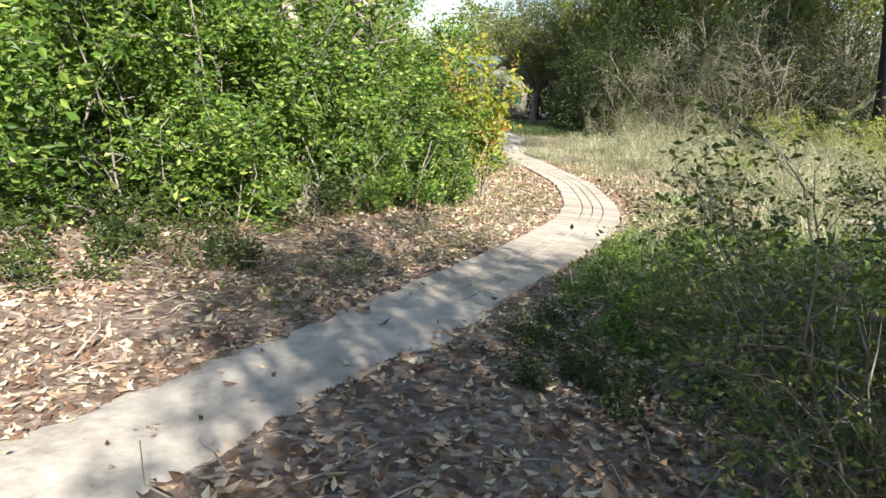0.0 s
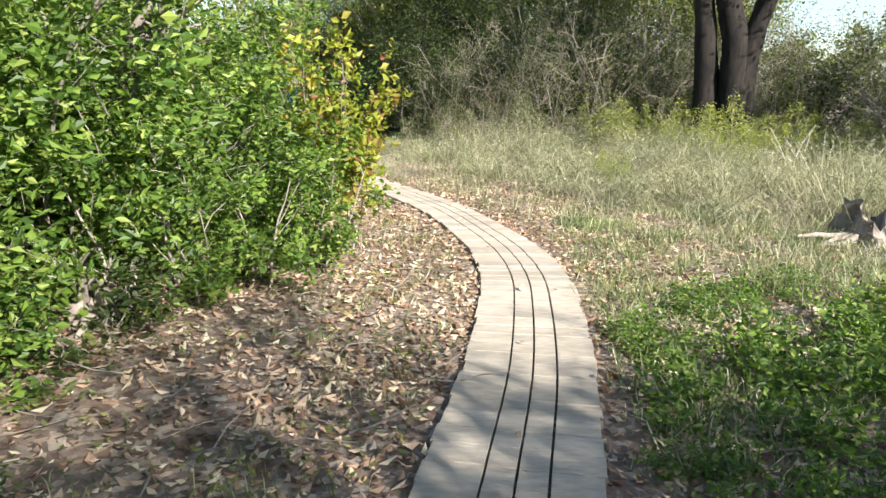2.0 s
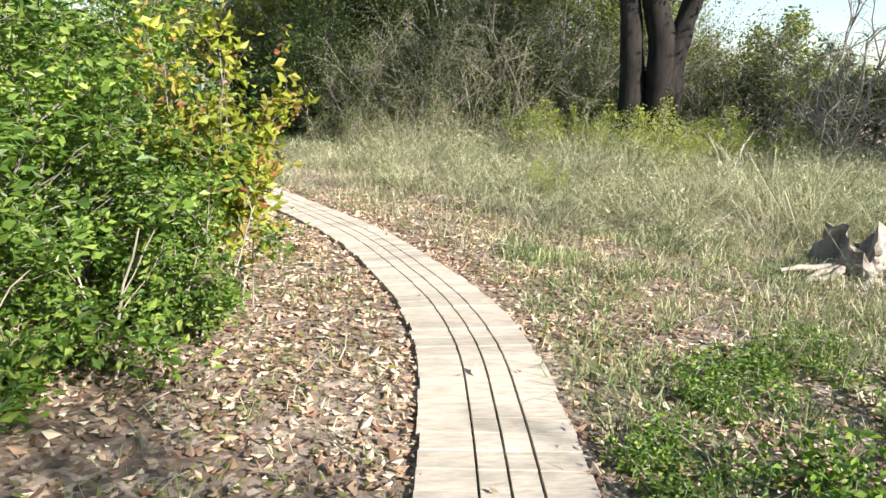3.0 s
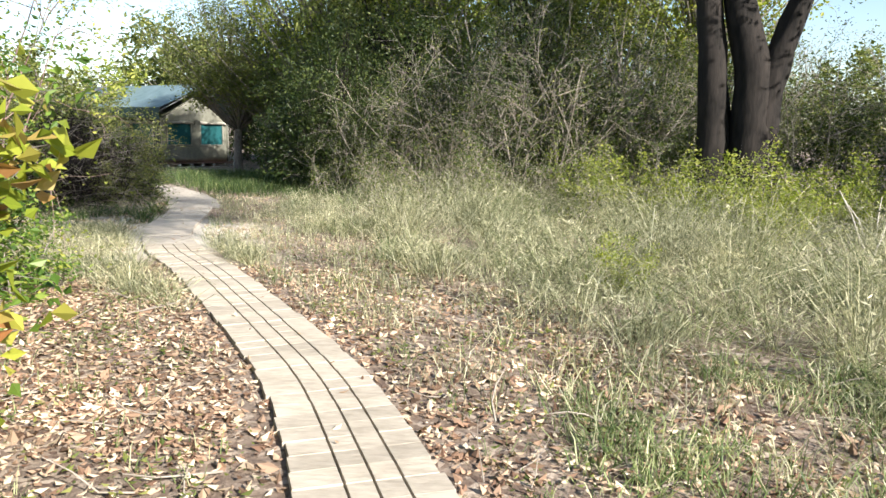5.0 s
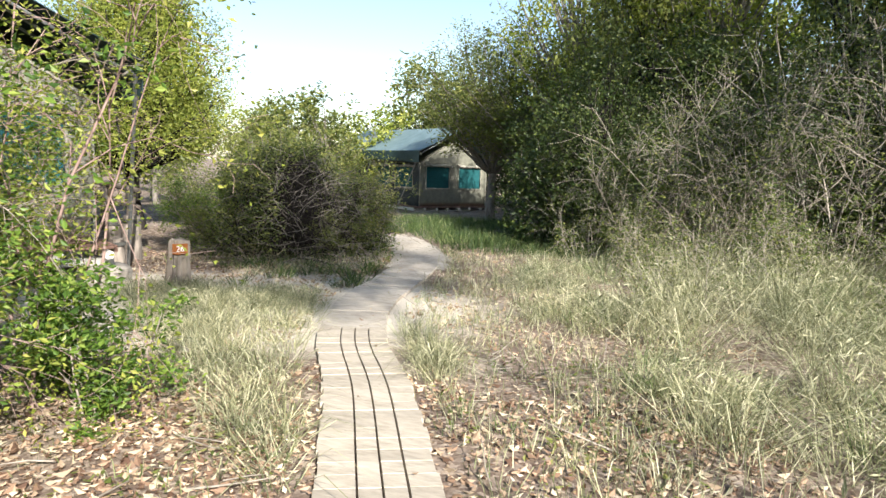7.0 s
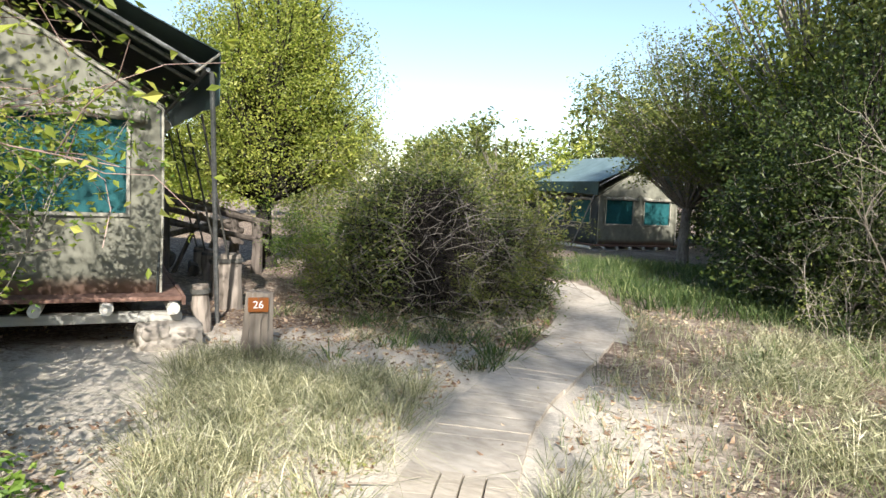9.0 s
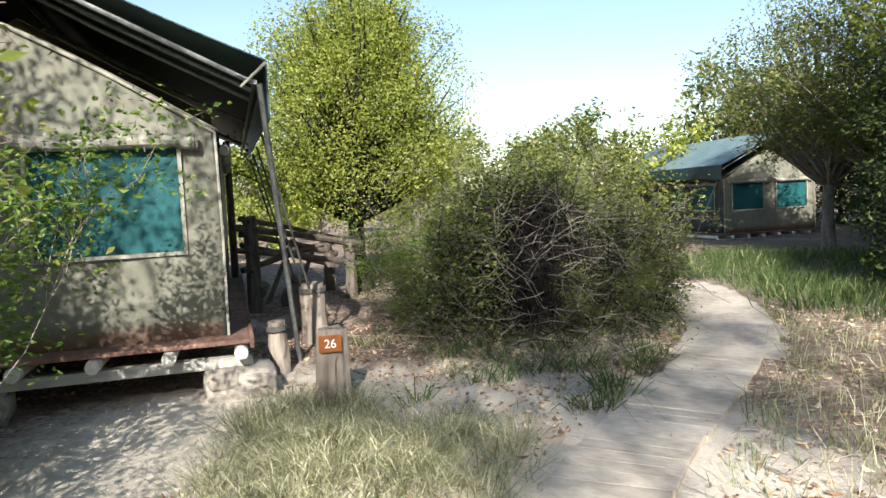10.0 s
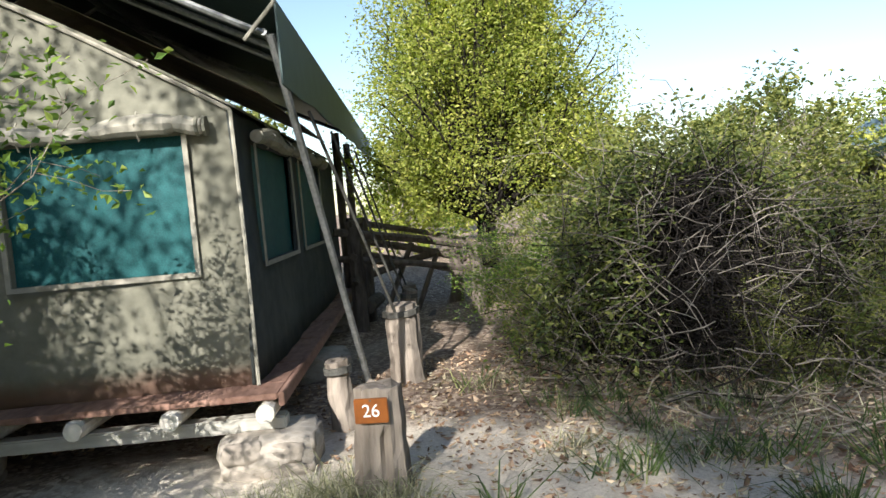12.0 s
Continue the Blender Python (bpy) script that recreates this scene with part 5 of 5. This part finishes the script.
hh = (0.38 + 0.8 * patchy(tall[:, 0], tall[:, 1], 0.8)) * np.clip(meadow(tall[:, 0], tall[:, 1]) / 1.6, 0.5, 1) * g.uniform(0.5, 1.35, len(tall))
some = g.uniform(size=len(tall)) < 0.82
scatter_grass("tall_grass", 91, tall[some], hh[some], 0.0065, 2.2, 60, M_GRASS, "tall pale dry bush grass in tangled tussocks", 0.10)
scatter_grass("green_tussocks", 98, tall[~some], hh[~some] * 0.85, 0.0075, 2.0, 50, M_GRASS_GREEN, "grey-green grass tussocks among the dry grass", 0.09)


def grass_heads(name, seed, pos, height, per, mat, label):
    """Fine bent tips and seed heads tangled through the tussocks."""
    rng = np.random.default_rng(seed)
    n = len(pos) * per
    p, h = np.repeat(pos, per, 0), np.repeat(height, per)
    q = rng.uniform(0.25, 1.0, n)
    xy = p + rng.normal(size=(n, 2)) * (0.05 + 0.22 * h * q)[:, None]
    c = np.stack([xy[:, 0], xy[:, 1], rise(xy[:, 0], xy[:, 1]) + h * q * rng.uniform(0.6, 0.95, n)], 1)
    a = rand_dirs(rng, n)
    s = unit(np.cross(a, rand_dirs(rng, n)))
    l = rng.uniform(0.04, 0.13, n)
    v, f = kites(c, a, s, l, rng.uniform(0.006, 0.014, n), 0.2)
    return tagged(obj(name, mesh_from(name, v, f, mat)), label, "grass", kind="stuff")


near = tall[:, 1] < 20.0
grass_heads("grass_heads", 99, tall[near], hh[near], 70, M_GRASS, "fine pale seed heads tangled in the grass")
fringe = area(g, 7000, -3.5, 9.0, 7.0, 22.0, lambda x, y, r: (meadow(x, y) > -2.2) & (meadow(x, y) < 0.8) & (track_distance(x, y) > 0.5) & (r < 0.25 + 0.6 * patchy(x, y, 1.6)))
scatter_grass("short_grass", 92, fringe, 0.26, 0.006, 1.1, 9, M_GRASS, "short patchy green grass", 0.06)
verge = area(g, 5200, -4.2, 4.5, 3.0, 22.5, lambda x, y, r: (track_distance(x, y) > 0.46) & (track_distance(x, y) < 2.0) & (r < 0.15 + 0.6 * patchy(x, y, 2.2) ** 2))
scatter_grass("verge_grass", 93, verge, 0.13, 0.006, 0.9, 7, M_GRASS_GREEN, "low green weeds and grass beside the boards", 0.05)
camp = area(g, 1900, -6.0, -0.9, 12.2, 17.2, lambda x, y, r: (track_distance(x, y) > 0.5) & (x * 0.62 + y < 14.5 + 0.35 * np.sin(x * 3)) & (x * 0.8 + y > 11.6) & (r < 0.3 + 0.7 * patchy(x, y, 1.5)))
scatter_grass("camp_grass", 94, camp, 0.27, 0.007, 2.2, 24, M_GRASS, "tufted pale green grass in front of the tent", 0.07)
tuft = area(g, 700, -7.5, -3.5, 17.0, 22.0, lambda x, y, r: (track_distance(x, y) > 0.5) & (r < patchy(x, y, 2.4)) & ((y > 18.2 + 0.2 * np.sin(4 * x)) | (r < 0.12)) & (np.hypot(x + 6.6, y - 17.6) > 1.25))
scatter_grass("tuft_grass", 95, tuft[::3], 0.27, 0.012, 1.9, 26, M_GRASS_LUSH_SHADED, "green tufts at the foot of the brush heap", 0.07)
scatter_grass("straw_grass", 100, tuft[1::3], 0.2, 0.008, 2.1, 26, M_GRASS, "pale straw tufts on the sand by the brush heap", 0.09)
# shade before the far tent is put into this grass's dark colour
shade = area(g, 1500, -8.0, 0.0, 22.5, 31.0, lambda x, y, r: (track_distance(x, y) > 0.6) & (r < 0.75))
scatter_grass("shade_grass", 96, shade, 0.36, 0.012, 1.3, 16, M_GRASS_LUSH_SHADED, "green grass coloured dark for the shade before the far tent", 0.1)

weedy = area(g, 2600, 1.9, 6.5, 4.2, 11.0, lambda x, y, r: (track_distance(x, y) > 0.5) & (r < patchy(x, y, 1.8)))
scatter_grass("weedy_grass", 97, weedy, 0.17, 0.008, 1.4, 9, M_GRASS_GREEN, "short green weedy grass among fallen leaves", 0.06)


def flat_leaves(name, seed, pos, size, mat, label, lift=0.012):
    rng = np.random.default_rng(seed)
    n = len(pos)
    c = np.stack([pos[:, 0], pos[:, 1], rise(pos[:, 0], pos[:, 1]) + lift + rng.uniform(0, 0.02, n)], 1)
    a = rand_dirs(rng, n)
    a[:, 2] *= 0.3
    a = unit(a)
    s = unit(np.cross(a, [0, 0, 1.0] + rng.normal(size=(n, 3)) * 0.3))
    l = size * np.clip(np.exp(rng.normal(size=n) * 0.38) * 0.85, 0.3, 2.0)
    v, f = kites(c, a, s, l, l * rng.uniform(0.4, 0.65, n), 0.3)
    return tagged(obj(name, mesh_from(name, v, f, mat)), label, "litter", kind="stuff")


lit = area(g, 110000, -3.2, 5.5, -1.5, 14.5, lambda x, y, r: (track_distance(x, y) > 0.34) & (r < np.clip(1.25 - np.abs(x - 1.0) * 0.22, 0.1, 0.9) * (0.35 + 0.6 * patchy(x, y, 1.6))) & (meadow(x, y) < 0.6))
flat_leaves("leaf_litter", 101, lit, 0.056, M_LITTER, "thick brown and tan fallen leaves")
on_path = area(g, 5200, -4, 2.5, -1, 21, lambda x, y, r: (track_distance(x, y) < 0.4) & (r < np.where(y < 3.9, 0.45, 0.07)))
flat_leaves("path_leaves", 102, on_path, 0.05, M_LITTER, "a few dry leaves lying on the boards", 0.042)
lit3 = area(g, 16000, -5.0, 0.2, 9.6, 13.6, lambda x, y, r: (track_distance(x, y) > 0.5) & (x * 0.8 + y < 11.9) & (r < 0.3 + 0.7 * patchy(x, y, 1.1)))
flat_leaves("thorn_litter", 105, lit3, 0.055, M_LITTER, "reddish brown fallen leaves under the thorn trees")
lit2 = area(g, 42000, -8.5, 1.5, 14.0, 23.0, lambda x, y, r: (track_distance(x, y) > 0.5) & (np.hypot((x + 6.3) / 1.9, (y - 15.6) / 1.5) > 1 + 0.2 * np.sin(x * 7)) & (r < np.where((y > 18) & (x < -3.6), 0.75, 0.1 + 0.5 * patchy(x, y, 1.7))))
flat_leaves("camp_litter", 103, lit2, 0.05, M_LITTER, "thin scatter of fallen leaves on sand")
weeds = area(g, 42000, -3.0, 7.5, 2.5, 15.5, lambda x, y, r: (track_distance(x, y) > 0.45) & (r < np.clip(patchy(x, y, 2.0) * 1.6 - 0.35, 0, 1)))
flat_leaves("ground_weeds", 104, weeds, 0.036, M_LEAF_OLIVE, "small green weeds among fallen leaves", 0.05)


def stick_scatter(name, seed, pos, length, radius, mat, label):
    rng = np.random.default_rng(seed)
    n = len(pos)
    st = np.stack([pos[:, 0], pos[:, 1], rise(pos[:, 0], pos[:, 1]) + 0.02], 1)
    d = rand_dirs(rng, n)
    d[:, 2] = np.abs(d[:, 2]) * 0.25
    l = grow(rng, st, unit(d), length * rng.uniform(0.4, 1.4, n), 4, 0.2)
    v, f = tubes(l, radius * np.linspace(1, 0.4, 4)[None] * rng.uniform(0.5, 1.4, (n, 1)), 4)
    return tagged(obj(name, mesh_from(name, v, f, mat, True)), label, "twigs", kind="stuff")


stick_scatter("fallen_twigs", 111, area(g, 900, -3.0, 5.5, 0, 22, lambda x, y, r: (track_distance(x, y) > 0.45)), 0.35, 0.006, M_TWIG, "scattered dry twigs")
stick_scatter("brush_sticks", 112, area(g, 420, -8.2, -4.2, 19.4, 22.0, lambda x, y, r: track_distance(x, y) > 0.6), 0.5, 0.009, M_TWIG, "fallen grey sticks round the brush heap")
stick_scatter("dead_branches", 113, area(g, 260, 5.0, 11.5, 15.0, 19.5, lambda x, y, r: r < 1), 0.85, 0.015, M_DEADWOOD, "bleached dead branches lying in the grass")

# ---- boardwalk ----
def build_boardwalk():
    """Cross boards along the line, sawn through by three lengthwise cuts on the middle stretch."""
    bed = smooth_line(TRACK, 0.165)
    d = unit(np.gradient(bed, axis=0))
    left = np.stack([-d[:, 1], d[:, 0]], 1)
    rng = np.random.default_rng(3)
    walkway = tagged(new("boardwalk"), "weathered plank boardwalk winding through the bush", "path", kind="structure")
    for i in range(len(bed) - 1):
        y = bed[i, 1]
        if y > 20.2 or y < 3.2:
            continue
        cut = 3.5 < y < 15.7
        wide = float(np.interp(y, [8.0, 9.5, 16.0, 18.0], [0.365, 0.325, 0.325, 0.36]))
        wl, wr = wide + rng.uniform(-0.012, 0.012), wide + rng.uniform(-0.012, 0.012)
        marks = [-wr, -0.15, -0.02, 0.11, wl] if cut else [-wr, wl]
        gap = 0.0055
        bm = bmesh.new()
        top = rng.uniform(-0.003, 0.003) + (0.0 if cut else -0.012)
        for a, b in zip(marks, marks[1:]):
            a2, b2 = a + (gap if a > -wr else 0), b - (gap if b < wl else 0)
            inner = cut and a > -wr and b < wl
            j = 0.0002 if inner else 0.0008
            q = [bed[i] + left[i] * a2 + d[i] * j, bed[i] + left[i] * b2 + d[i] * j, bed[i + 1] + left[i + 1] * b2 - d[i] * j, bed[i + 1] + left[i + 1] * a2 - d[i] * j]
            tilt = rng.normal() * 0.0015
            e = 0.0025
            c = sum(q) / 4
            lo = [bm.verts.new((*p, -0.06)) for p in q]
            md = [bm.verts.new((*p, top - 0.005 + tilt * s)) for p, s in zip(q, (1, 1, -1, -1))]
            hi = [bm.verts.new((*(p + (c - p) / np.linalg.norm(c - p) * e), top + tilt * s)) for p, s in zip(q, (1, 1, -1, -1))]
            for r0, r1 in ((lo, md), (md, hi)):
                for k in range(4):
                    bm.faces.new((r0[k], r0[k - 3], r1[k - 3], r1[k]))
            bm.faces.new(hi)
        bmesh.ops.recalc_face_normals(bm, faces=bm.faces[:])
        part("plank", bm, M_PLANK if cut else M_PLANK_DIRTY, walkway)


M_TRACK = plain_material("track_sand", (0.34, 0.295, 0.24), (0.55, 0.49, 0.41), 11, 0.95, (1, 1, 1), 0.45)


def build_track(name, y0, y1, half, seed, label):
    """Trodden sand with a ragged edge, a little above the soil."""
    line = LINE[(LINE[:, 1] > y0) & (LINE[:, 1] < y1)]
    d = unit(np.gradient(line, axis=0))
    left = np.stack([-d[:, 1], d[:, 0]], 1)
    rng = np.random.default_rng(seed)
    n, m = len(line), 9
    edge = [half + np.convolve(rng.normal(size=n + 4) * 0.07, np.ones(5) / 5, "valid") for _ in range(2)]
    v = np.empty((n, m, 3))
    for j in range(m):
        q = j / (m - 1)
        o = -edge[0] + (edge[0] + edge[1]) * q
        p = line + left * o[:, None]
        crown = 0.016 * (1 - (2 * q - 1) ** 4) + 0.004 * np.sin(p[:, 0] * 9) * np.sin(p[:, 1] * 8) - 0.012 * (j in (0, m - 1))
        v[:, j] = np.stack([p[:, 0], p[:, 1], rise(p[:, 0], p[:, 1]) + 0.006 + crown], 1)
    i, j = np.meshgrid(np.arange(n - 1), np.arange(m - 1), indexing="ij")
    f = np.stack([i * m + j, i * m + j + 1, (i + 1) * m + j + 1, (i + 1) * m + j], -1).reshape(-1, 4)
    return tagged(obj(name, mesh_from(name, v.reshape(-1, 3), f, M_TRACK, True)), label, "path", kind="structure")


build_track("path_1", -3.0, 3.5, 0.4, 5, "trodden grey-brown sand path strewn with dry leaves")
build_track("path_2", 20.0, 24.6, 0.55, 6, "trodden pale sand path leading on past the tents")
build_boardwalk()
